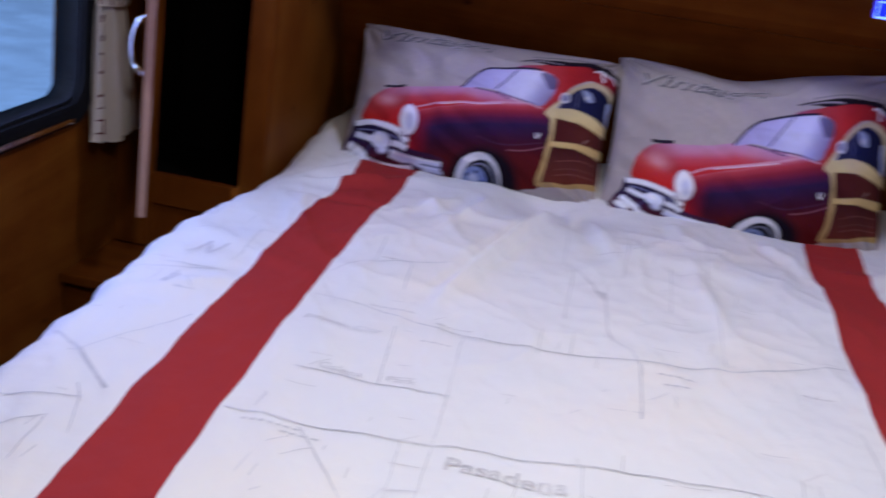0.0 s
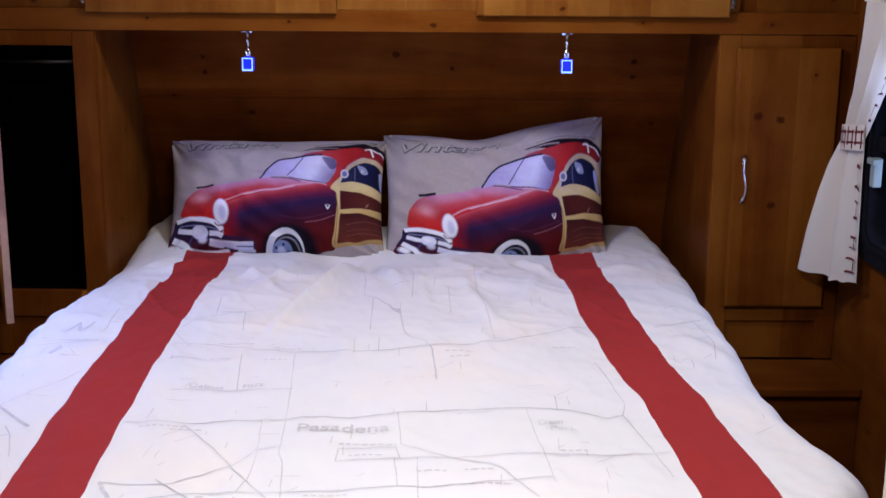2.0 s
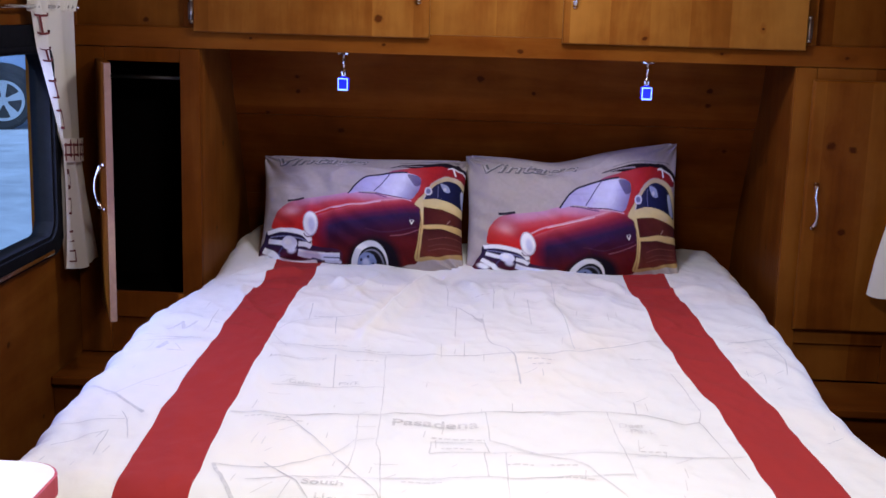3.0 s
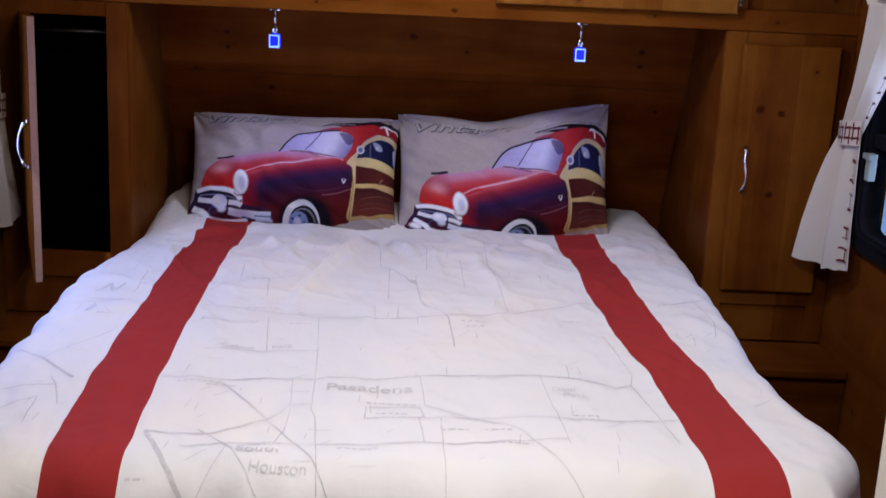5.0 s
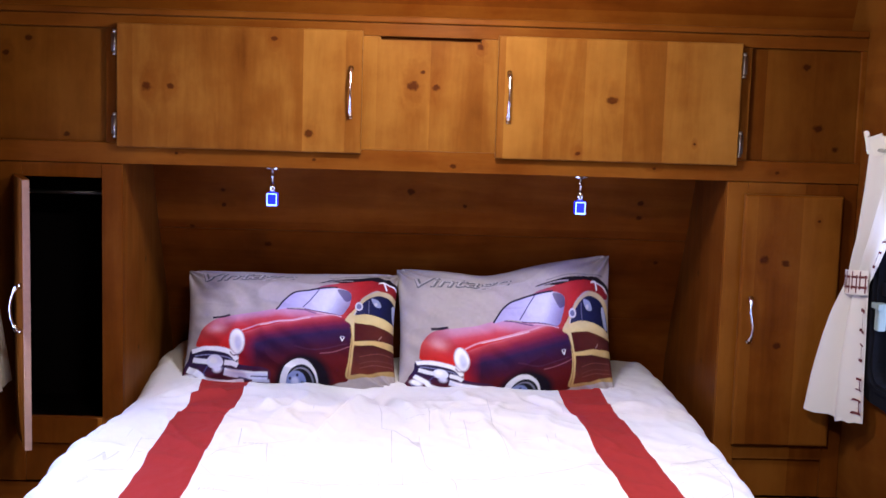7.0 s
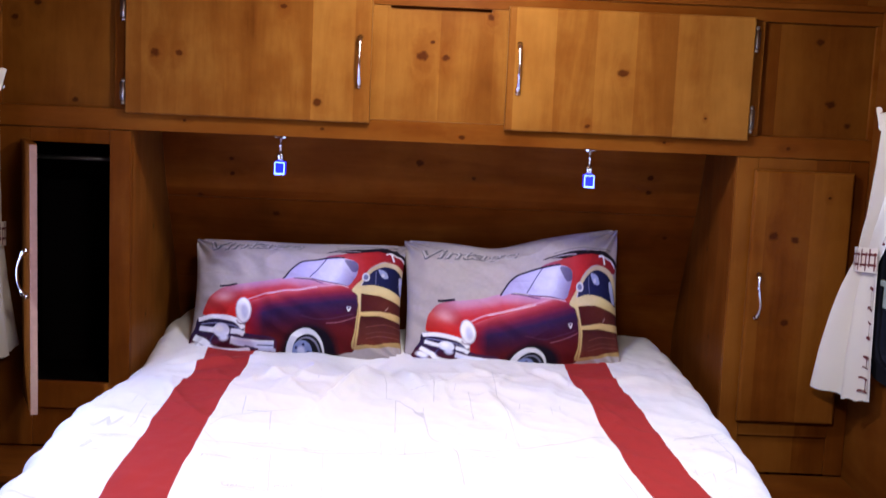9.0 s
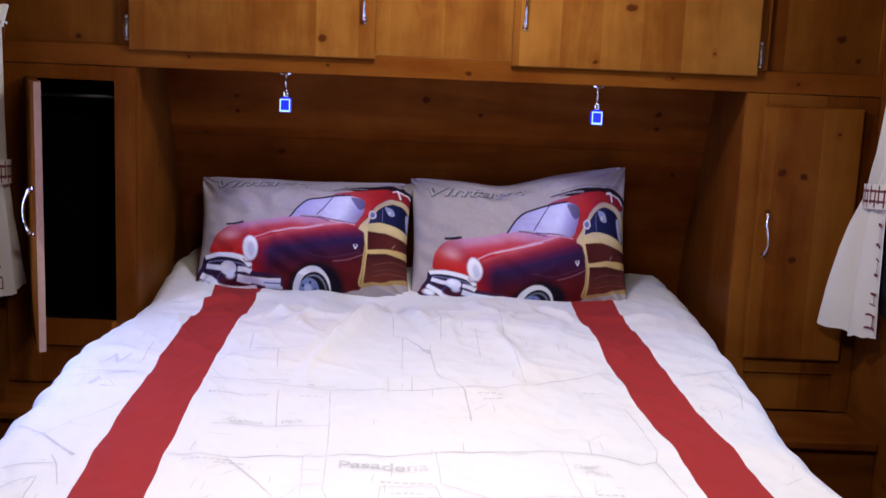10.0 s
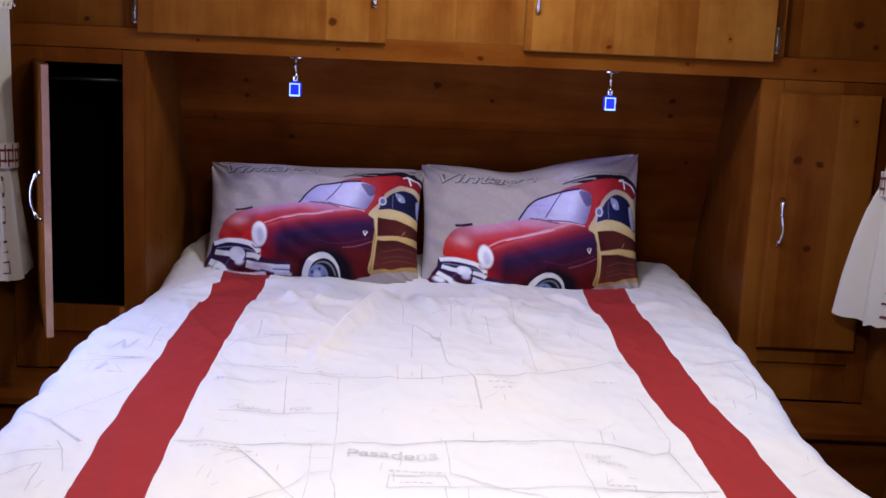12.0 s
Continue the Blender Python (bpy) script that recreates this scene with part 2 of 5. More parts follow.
script_pale = plain("pale_script_ink", (0.40, 0.36, 0.36), 0.9, speckle=0.12, scale=120)
pillow_print = cloth("printed_pillow_cotton", (0.6, 0.55, 0.5), attribute="print")
matt = pillow_print.node_tree.nodes["Principled BSDF"].inputs
matt["Sheen Weight"].default_value, matt["Specular IOR Level"].default_value = 0.0, 0.05
pillow_back = cloth("pillow_back_cotton", (0.62, 0.56, 0.52))
curtain_cloth = cloth("cream_curtain_cotton", (0.78, 0.725, 0.635))
curtain_trim = plain("red_brown_stitching", (0.11, 0.015, 0.014), 0.85)
tree = curtain_cloth.node_tree
thin, blend_in = tree.nodes.new("ShaderNodeBsdfTranslucent"), tree.nodes.new("ShaderNodeMixShader")
thin.inputs[0].default_value = (0.66, 0.62, 0.56, 1)
blend_in.inputs[0].default_value = 0.35
tree.links.new(tree.nodes["Principled BSDF"].outputs[0], blend_in.inputs[1])
tree.links.new(thin.outputs[0], blend_in.inputs[2])
tree.links.new(blend_in.outputs[0], tree.nodes["Material Output"].inputs[0])
mattress_cloth = cloth("mattress_ticking", (0.6, 0.58, 0.55))
white_top = plain("white_laminate", (0.82, 0.81, 0.79), 0.3, speckle=0.03, relief=0)
red_edge = plain("red_edge_band", (0.42, 0.03, 0.05), 0.35, speckle=0.08)
cream_paint = plain("cream_panel", (0.62, 0.56, 0.46), 0.5, speckle=0.05, scale=20)
concrete = plain("pale_concrete", (0.46, 0.48, 0.52), 0.9, speckle=0.25, scale=2.5, relief=0.3, distance=0.01)
car_paint = plain("blue_grey_car_paint", (0.30, 0.38, 0.55), 0.25, 0.3, 0.05, relief=0)
tyre_rubber = plain("tyre_rubber", (0.02, 0.02, 0.022), 0.8)
rim_metal = plain("alloy_rim", (0.6, 0.62, 0.66), 0.3, 0.8, 0.06, relief=0)
car_glass = plain("dark_car_glass", (0.02, 0.025, 0.03), 0.05, relief=0)

# ---- building helpers ----


def thing(name, base, label, category, group="", kind=""):
    ob = new(name)
    ob.location = base
    ob.empty_display_size = 0.05
    return tagged(ob, label, category, group, kind)


def finish(bm, name, mat, smooth=False):
    bm.normal_update()
    me = bpy.data.meshes.new(name)
    bm.to_mesh(me)
    bm.free()
    for m in mat if isinstance(mat, (list, tuple)) else (mat,):
        me.materials.append(m)
    if smooth:
        me.polygons.foreach_set("use_smooth", [True] * len(me.polygons))
    return me


def part(name, bm, mat, parent, label="", smooth=False):
    """One mesh under a thing or a part; its vertices are given in the world's metres."""
    ob = new(name, finish(bm, name, mat, smooth) if isinstance(bm, bmesh.types.BMesh) else bm)
    if parent is not None:
        ob.parent = parent
        top = parent
        while top.parent:
            top = top.parent
        if parent is top:
            ob.matrix_parent_inverse = Matrix.Translation(top.location).inverted()
    return tagged(ob, label)


def solo(name, bm, mat, label, category, group="", kind="", smooth=False):
    ob = new(name, finish(bm, name, mat, smooth))
    return tagged(ob, label, category, group, kind)


def box(bm, x0, x1, y0, y1, z0, z1, bevel=0.0, segments=2):
    x0, x1, y0, y1, z0, z1 = min(x0, x1), max(x0, x1), min(y0, y1), max(y0, y1), min(z0, z1), max(z0, z1)
    m = Matrix.Translation(((x0 + x1) / 2, (y0 + y1) / 2, (z0 + z1) / 2)) @ Matrix.Diagonal((x1 - x0, y1 - y0, z1 - z0, 1))
    got = bmesh.ops.create_cube(bm, size=1, matrix=m)
    if bevel:
        edges = {e for v in got["verts"] for e in v.link_edges}
        bmesh.ops.bevel(bm, geom=list(edges), offset=bevel, segments=segments, affect="EDGES", profile=0.5)
    return bm


def boxed(*size, bevel=0.0):
    return box(bmesh.new(), *size, bevel=bevel)


def tube(bm, points, radii, sides=12, caps=True):
    """A round rod along points, with a radius at each."""
    points = [Vector(p) for p in points]
    rings = []
    for i, p in enumerate(points):
        way = (points[min(i + 1, len(points) - 1)] - points[max(i - 1, 0)]).normalized()
        side = way.orthogonal().normalized() if i == 0 else (side - way * side.dot(way)).normalized()
        up = way.cross(side)
        rings.append([bm.verts.new(p + (side * math.cos(a) + up * math.sin(a)) * radii[i]) for a in (2 * math.pi * k / sides for k in range(sides))])
    for a, b in zip(rings, rings[1:]):
        for k in range(sides):
            bm.faces.new((a[k], a[(k + 1) % sides], b[(k + 1) % sides], b[k]))
    if caps:
        bm.faces.new(rings[0][::-1])
        bm.faces.new(rings[-1])
    return bm


def prism(bm, outline, offset):
    """A plate from an outline of world points, pushed out by offset."""
    a = [bm.verts.new(p) for p in outline]
    b = [bm.verts.new(Vector(p) + Vector(offset)) for p in outline]
    bm.faces.new(a[::-1])
    bm.faces.new(b)
    for i in range(len(a)):
        j = (i + 1) % len(a)
        bm.faces.new((a[i], a[j], b[j], b[i]))
    bmesh.ops.recalc_face_normals(bm, faces=bm.faces)
    return bm


def grid(bm, nu, nv, at):
    rows = [[bm.verts.new(at(i / nu, j / nv)) for i in range(nu + 1)] for j in range(nv + 1)]
    for j in range(nv):
        for i in range(nu):
            bm.faces.new((rows[j][i], rows[j][i + 1], rows[j + 1][i + 1], rows[j + 1][i]))
    return bm


def step(a, b, v):
    u = min(1.0, max(0.0, (v - a) / (b - a)))
    return u * u * (3 - 2 * u)


# ---- the shell of the trailer ----
WALL = 1.15


def headboard_y(z):
    """How far the leaning end wall lies behind the cabinet fronts at a height."""
    return 0.345 + 0.335 * step(1.42, 0.55, z) if z < 1.42 else 0.345 - 0.25 * step(1.42, 1.80, z)


bm = boxed(-WALL - 0.06, WALL + 0.06, -5.2, 0.8, -0.06, 0.0)
solo("floor", bm, floor_mat, "dark vinyl floor of the trailer", "floor", kind="structure")

end_wall = thing("wall_end", (0, 0.7, 0), "leaning knotty pine headboard wall of wide boards", "wall", kind="structure")
for z0, z1 in ((0.0, 0.52), (0.5206, 0.822), (0.8226, 1.093), (1.0942, 1.36), (1.3606, 1.80)):
    bm = bmesh.new()
    n = 5
    for k in range(n):
        za, zb = z0 + (z1 - z0) * k / n, z0 + (z1 - z0) * (k + 1) / n
        ya, yb = headboard_y(za), headboard_y(zb)
        q = [bm.verts.new(p) for p in ((-WALL, ya, za), (WALL, ya, za), (WALL, yb, zb), (-WALL, yb, zb))]
        r = [bm.verts.new(p) for p in ((-WALL, ya + 0.03, za), (WALL, ya + 0.03, za), (WALL, yb + 0.03, zb), (-WALL, yb + 0.03, zb))]
        bm.faces.new(q)
        bm.faces.new(r[::-1])
        if k == 0:
            bm.faces.new((q[0], r[0], r[1], q[1]))
        if k == n - 1:
            bm.faces.new((q[3], q[2], r[2], r[3]))
    bmesh.ops.remove_doubles(bm, verts=bm.verts, dist=0.0004)
    part("board", bm, back_wood, end_wall)

# unseen near-black sheet, added to keep outside light out of the joints
bm = bmesh.new()
grid(bm, 1, 24, lambda u, v: Vector((-WALL + 2 * WALL * u, headboard_y(1.8 * v) + 0.028, 1.8 * v)))
back = bmesh.ops.extrude_face_region(bm, geom=list(bm.faces))
bmesh.ops.translate(bm, verts=[g for g in back["geom"] if isinstance(g, bmesh.types.BMVert)], vec=(0, 0.03, 0))
part("backing", bm, shade_black, end_wall, "added dark sheet that stops light through the board joints")

GLASS_Y = (-1.02, -0.235)
GLASS_Z = (0.825, 1.292)


def side_wall(name, sx, label):
    bm = bmesh.new()
    a, b = sx * WALL, sx * (WALL + 0.05)
    hole_y, hole_z = (GLASS_Y[0] - 0.03, GLASS_Y[1] + 0.03), (GLASS_Z[0] - 0.02, GLASS_Z[1] + 0.02)
    box(bm, a, b, hole_y[1], 0.8, 0, 2.05)
    box(bm, a, b, -5.2, hole_y[0], 0, 2.05)
    box(bm, a, b, hole_y[0], hole_y[1], 0, hole_z[0])
    box(bm, a, b, hole_y[0], hole_y[1], hole_z[1], 2.05)
    return solo(name, bm, wall_wood, label, "wall", kind="structure")


side_wall("wall_west", -1, "varnished pine side wall with a window opening")
side_wall("wall_east", 1, "varnished pine side wall with a window opening")
solo("wall_rear", boxed(-WALL - 0.05, WALL + 0.05, -5.25, -5.2, 0, 2.05), wall_wood, "pine wall at the rear of the trailer", "wall", kind="structure")

bm = bmesh.new()
roof = ((0.42, 1.70), (0.10, 1.80), (-0.25, 1.90), (-0.8, 1.97), (-1.6, 2.0), (-5.2, 2.0))
under = [[bm.verts.new((sx * (WALL + 0.05), y, z)) for y, z in roof] for sx in (-1, 1)]
over = [[bm.verts.new((sx * (WALL + 0.05), y + 0.02, z + 0.05)) for y, z in roof] for sx in (-1, 1)]
for i in range(len(roof) - 1):
    bm.faces.new((under[0][i], under[0][i + 1], under[1][i + 1], under[1][i]))
    bm.faces.new((over[0][i], over[1][i], over[1][i + 1], over[0][i + 1]))
    bm.faces.new((under[0][i], over[0][i], over[0][i + 1], under[0][i + 1]))
    bm.faces.new((under[1][i], under[1][i + 1], over[1][i + 1], over[1][i]))
solo("ceiling", bm, ceiling_wood, "curved varnished pine ceiling", "ceiling", kind="structure")


def rounded(y0, y1, z0, z1, r, n=6):
    pts = []
    for cy, cz, a0 in ((y1 - r, z1 - r, 0), (y0 + r, z1 - r, 90), (y0 + r, z0 + r, 180), (y1 - r, z0 + r, 270)):
        for k in range(n + 1):
            a = radians(a0 + 90 * k / n)
            pts.append((cy + r * math.cos(a), cz + r * math.sin(a)))
    return pts


def ring(bm, sx, outer, inner, x0, x1):
    """A closed frame between two outlines in the plane of a side wall."""
    loops = [[bm.verts.new((sx * x, y, z)) for y, z in line] for x, line in ((x0, outer), (x0, inner), (x1, inner), (x1, outer))]
    n = len(outer)
    for a, b in zip(loops, loops[1:] + loops[:1]):
        for i in range(n):
            j = (i + 1) % n
            bm.faces.new((a[i], a[j], b[j], b[i]))
    bmesh.ops.recalc_face_normals(bm, faces=bm.faces)
    return bm


def window(name, sx, rail, label):
    top = thing(name, (sx * WALL, sum(GLASS_Y) / 2, GLASS_Z[0]), label, "window", kind="structure")
    outer = rounded(GLASS_Y[0] - 0.075, GLASS_Y[1] + 0.075, GLASS_Z[0] - 0.055, GLASS_Z[1] + 0.07, 0.07)
    inner = rounded(GLASS_Y[0], GLASS_Y[1], GLASS_Z[0], GLASS_Z[1], 0.045)
    part("window_frame", ring(bmesh.new(), sx, outer, inner, WALL - 0.022, WALL + 0.03), black_plastic, top)
    lip_o, lip_i = rounded(GLASS_Y[0] - 0.02, GLASS_Y[1] + 0.02, GLASS_Z[0] - 0.018, GLASS_Z[1] + 0.02, 0.055), rounded(GLASS_Y[0] - 0.008, GLASS_Y[1] + 0.008, GLASS_Z[0] - 0.008, GLASS_Z[1] + 0.008, 0.05)
    part("gasket", ring(bmesh.new(), sx, lip_o, lip_i, WALL - 0.03, WALL - 0.0225), black_plastic, top)
    z_rail = GLASS_Z[0] + (GLASS_Z[1] - GLASS_Z[0]) * 0.5
    spans = ((GLASS_Z[0], z_rail - 0.018), (z_rail + 0.018, GLASS_Z[1])) if rail else (GLASS_Z,)
    for za, zb in spans:
        pane = part("pane", boxed(sx * (WALL + 0.012), sx * (WALL + 0.016), GLASS_Y[0] - 0.006, GLASS_Y[1] + 0.006, za - 0.004, zb + 0.004), pane_glass, top)
        pane.visible_shadow = False
    if rail:
        part("rail", boxed(sx * (WALL - 0.012), sx * (WALL + 0.026), GLASS_Y[0], GLASS_Y[1], z_rail - 0.018, z_rail + 0.018, bevel=0.004), black_plastic, top)
        latch = bmesh.new()
        box(latch, sx * (WALL - 0.034), sx * (WALL - 0.012), GLASS_Y[1] - 0.045, GLASS_Y[1] - 0.02, z_rail - 0.10, z_rail - 0.03, bevel=0.004)
        box(latch, sx * (WALL - 0.042), sx * (WALL - 0.03), GLASS_Y[1] - 0.06, GLASS_Y[1] - 0.015, z_rail - 0.045, z_rail - 0.03, bevel=0.003)
        part("latch", latch, plain("grey_latch", (0.20, 0.25, 0.23), 0.5), top, "grey plastic window latch")
    else:
        part("sill_strip", boxed(sx * (WALL - 0.034), sx * (WALL - 0.0225), GLASS_Y[0] - 0.03, GLASS_Y[1] - 0.03, GLASS_Z[0] - 0.046, GLASS_Z[0] - 0.034, bevel=0.003), chrome, top, "thin bright sill strip")
    return top


window("window_1", -1, False, "black-framed trailer window with rounded corners")
window("window_2", 1, True, "black-framed trailer window with a middle rail")

# ---- overhead cabinet ----
OVER_Z0, OVER_Z1 = 1.305, 1.702


def pull(bm, x, z0, z1, out=(0, -1, 0), y=-0.018, sx=0.0):
    """An arched chrome pull with flattened ends, standing upright."""
    o = Vector(out)
    pts, rad = [], []
    for k in range(17):
        u = k / 16
        lift = 0.006 + 0.022 * math.sin(math.pi * u) ** 0.6
        pts.append(Vector((x, y, z0 + (z1 - z0) * u)) + o * lift + Vector((sx * math.sin(2 * math.pi * u), 0, 0)))
        ends = abs(2 * u - 1)
        rad.append(0.0030 + 0.0036 * step(0.62, 0.95, ends) + (0.0012 if k in (1, 15) else 0))
    tube(bm, pts, rad, 10)
    for zz in (z0, z1):
        tube(bm, [Vector((x, y, zz)), Vector((x, y, zz)) + o * 0.008], [0.0075, 0.0065], 10)
    return bm


def hinge(x, z0, z1, y=-0.002):
    bm = bmesh.new()
    tube(bm, [(x, y - 0.007, z0), (x, y - 0.007, z1)], [0.0048, 0.0048], 8)
    for zz in (z0, z1):
        tube(bm, [(x, y - 0.007, zz - 0.004), (x, y - 0.007, zz + 0.004)], [0.006, 0.006], 8)
    box(bm, x - 0.010, x + 0.010, y - 0.003, y, z0 + 0.006, z1 - 0.006)
    return bm


overhead = thing("overhead_cabinet", (0, 0.2, OVER_Z0), "long amber knotty pine overhead cabinet with two doors", "cabinet")
bm = bmesh.new()
box(bm, -WALL, WALL, 0.003, 0.34, OVER_Z0, OVER_Z0 + 0.018)
box(bm, -WALL, WALL, 0.02, 0.20, OVER_Z1 - 0.02, OVER_Z1 - 0.004)
box(bm, -WALL, WALL, 0.024, 0.03, OVER_Z0 + 0.018, OVER_Z1 - 0.02)
part("carcass", bm, frame_wood, overhead)
for z0, z1 in ((OVER_Z0, 1.360), (1.656, OVER_Z1 - 0.012)):
    part("rail", boxed(-WALL, WALL, 0.0, 0.022, z0, z1, bevel=0.0015), frame_wood, overhead)
for x0, x1, m in ((-WALL, -1.137, frame_wood), (-0.843, -0.80, wardrobe_wood), (0.80, 0.845, wardrobe_wood), (1.137, WALL, frame_wood)):
    part("stile", boxed(x0, x1, 0.0005, 0.022, 1.3605, 1.6555, bevel=0.001), m, overhead)
bm = boxed(-0.1895, 0.1895, 0.0008, 0.022, 1.3605, 1.647)
box(bm, -0.1895, -0.131, 0.0008, 0.022, 1.647, 1.6555)
box(bm, 0.131, 0.1895, 0.0008, 0.022, 1.647, 1.6555)
part("centre_panel", bm, centre_wood_lit, overhead, "pine centre panel with a slot along its top")
part("side_panel", boxed(-1.1365, -0.8435, 0.012, 0.022, 1.3605, 1.6555), panel_wood_shaded_a, overhead, "recessed pine panel, toned darker for its shade")
part("side_panel", boxed(0.8455, 1.1365, 0.012, 0.022, 1.3605, 1.6555), panel_wood_shaded_b, overhead, "recessed pine panel, toned darker for its shade")
part("top_trim", boxed(-WALL, WALL, -0.010, 0.02, OVER_Z1 - 0.0115, OVER_Z1 + 0.006, bevel=0.004), frame_wood, overhead)


def slab_door(x0, x1, z0, z1, y=-0.0015, thick=0.018, lip=0.005):
    """A slab with an eased lip all round its face."""
    bm = boxed(x0, x1, y - thick, y, z0, z1)
    front = [f for f in bm.faces if f.normal.y < -0.9]
    edges = [e for f in front for e in f.edges]
    bmesh.ops.bevel(bm, geom=edges, offset=lip, segments=3, affect="EDGES", profile=0.6)
    return bm


door = part("door", slab_door(-0.812, -0.177, 1.350, 1.668), door_wood_lit_a, overhead)
part("handle", pull(bmesh.new(), -0.206, 1.446, 1.570), chrome, door, "arched chrome pull handle", smooth=True)
for z0, z1 in ((1.590, 1.648), (1.376, 1.434)):
    part("hinge", hinge(-0.818, z0, z1), brass, door, "bright metal hinge", smooth=True)
door = part("door", slab_door(0.176, 0.816, 1.347, 1.665), door_wood_lit_b, overhead)
part("handle", pull(bmesh.new(), 0.206, 1.446, 1.570), chrome, door, "arched chrome pull handle", smooth=True)
for z0, z1 in ((1.580, 1.638), (1.372, 1.432)):
    part("hinge", hinge(0.822, z0, z1), brass, door, "bright metal hinge", smooth=True)

# ---- the two wardrobes ----


def wardrobe(sx, outer, label):
    top = thing("wardrobe", (sx * 0.97, 0.2, 0.445), label, "wardrobe", "wardrobes beside the bed")
    zs = [0.0, 0.35, 0.55, 0.7, 0.85, 1.0, 1.15, OVER_Z0 - 0.001]
    outline = [(sx * 0.80, 0.023, z) for z in (zs[0], zs[-1])] + [(sx * 0.80, headboard_y(z) - 0.002, z) for z in reversed(zs)]
    part("side_panel", prism(bmesh.new(), outline, (sx * 0.016, 0, 0)), side_wood, top)
    stile = 0.855
    part("stile", boxed(sx * 0.80, sx * stile, 0.0, 0.022, 0.442, OVER_Z0 - 0.002, bevel=0.002), wardrobe_wood, top)
    part("stile", boxed(sx * outer, sx * (WALL - 0.001), 0.0, 0.022, 0.442, OVER_Z0 - 0.002, bevel=0.002), wardrobe_wood, top)
    part("rail", boxed(sx * (stile + 0.0005), sx * (outer - 0.0005), 0.0005, 0.022, 1.266, OVER_Z0 - 0.002, bevel=0.001), wardrobe_wood, top)
    part("rail", boxed(sx * (stile + 0.0005), sx * (outer - 0.0005), 0.0005, 0.022, 0.548, 0.619, bevel=0.001), wardrobe_wood, top)
    part("lower_panel", boxed(sx * (stile + 0.0005), sx * (outer - 0.0005), 0.010, 0.022, 0.442, 0.5475), wardrobe_wood, top)
    return top


left_wardrobe = wardrobe(-1, 1.062, "pine wardrobe with its door standing open, dark inside")
right_wardrobe = wardrobe(1, 1.098, "pine wardrobe with its narrow door shut")
# interior shell; its shade is painted in near-black
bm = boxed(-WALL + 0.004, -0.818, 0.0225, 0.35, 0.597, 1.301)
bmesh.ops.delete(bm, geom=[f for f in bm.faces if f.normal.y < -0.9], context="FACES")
part("lining", bm, shade_black, left_wardrobe, "wardrobe interior coloured near-black for its shade")
part("clothes_rail", tube(bmesh.new(), [(-WALL + 0.007, 0.14, 1.216), (-0.823, 0.14, 1.216)], [0.006, 0.006], 12), dull_metal, left_wardrobe, "thin metal clothes rail", smooth=True)

door = part("door", slab_door(0.845, 1.108, 0.590, 1.272, lip=0.009), wardrobe_door_wood, right_wardrobe)
part("handle", pull(bmesh.new(), 0.873, 0.878, 0.994, sx=0.004), chrome, door, "curved chrome pull handle", smooth=True)

# the open leaf swings about its hinge line against the wall
HINGE, SWING = Vector((-1.067, -0.004, 0)), radians(-66.5)
turn = Matrix.Translation(HINGE) @ Matrix.Rotation(SWING, 4, "Z")
bm = boxed(0.0, 0.238, -0.018, 0.0, 0.592, 1.272, bevel=0.002)
bm.transform(turn)
door = part("door", bm, open_door_wood, left_wardrobe, "wardrobe door leaf swung open")
bm = boxed(0.2385, 0.2405, -0.0175, -0.0005, 0.594, 1.270)
bm.transform(turn)
part("edge_band", bm, raw_edge, door, "pale cut edge of the leaf")
bm = pull(bmesh.new(), 0.205, 0.890, 1.005, y=-0.018)
bm.transform(turn)
part("handle", bm, chrome, door, "arched chrome pull handle", smooth=True)

for sx in (-1, 1):
    ledge = thing("ledge_box", (sx * 0.97, -0.12, 0), "low pine ledge box beside the bed", "ledge", "ledges beside the bed")
    part("top", boxed(sx * 0.802, sx * (WALL - 0.002), -0.245, -0.001, 0.418, 0.441, bevel=0.004), ledge_wood, ledge)
    part("body", boxed(sx * 0.82, sx * (WALL - 0.002), -0.225, -0.001, 0.0, 0.4175), ledge_wood, ledge)

# ---- reading lamps ----


def reading_lamp(x):
    top = thing("hanging_lamp", (x, 0.035, 1.304), "small chrome pendant lamp with a lit blue glass cube", "lamp", "lamps under the overhead cabinet")
    part("mount_plate", tube(bmesh.new(), [(x, 0.028, 1.304), (x, 0.028, 1.3005), (x, 0.028, 1.298)], [0.019, 0.019, 0.012], 16), chrome, top, smooth=False)
    part("stem", tube(bmesh.new(), [(x, 0.028, 1.299), (x, 0.028, 1.262)], [0.0035, 0.0035], 8), chrome, top, smooth=True)
    part("socket", tube(bmesh.new(), [(x, 0.028, z) for z in (1.263, 1.258, 1.250, 1.246, 1.238)], [0.005, 0.008, 0.0095, 0.008, 0.010], 14), chrome, top, smooth=True)
    cube = part("glass_cube", boxed(x - 0.0145, x + 0.0145, 0.0135, 0.0425, 1.203, 1.2375, bevel=0.003), lamp_blue, top, "lit blue glass cube")
    bm = bmesh.new()
    e, w = 0.0014, 0.0136
    yy = 0.0132
    for zz in (1.2062, 1.2352):
        box(bm, x - w, x + w, yy - 0.0006, yy + 0.0006, zz - e * (2.2 if zz < 1.22 else 1), zz + e)
    for xx in (x - w + e, x + w - e):
        box(bm, xx - e, xx + e, yy - 0.0006, yy + 0.0006, 1.2062 + e, 1.2352 - e)
    part("rim", bm, lamp_edge, cube, "glowing inner edges of the cube")
    return top


reading_lamp(-0.411)
reading_lamp(0.411)

# ---- bed ----
bed = thing("bed", (-0.04, -0.4, 0), "trailer bed with a low pine base and mattress", "bed")
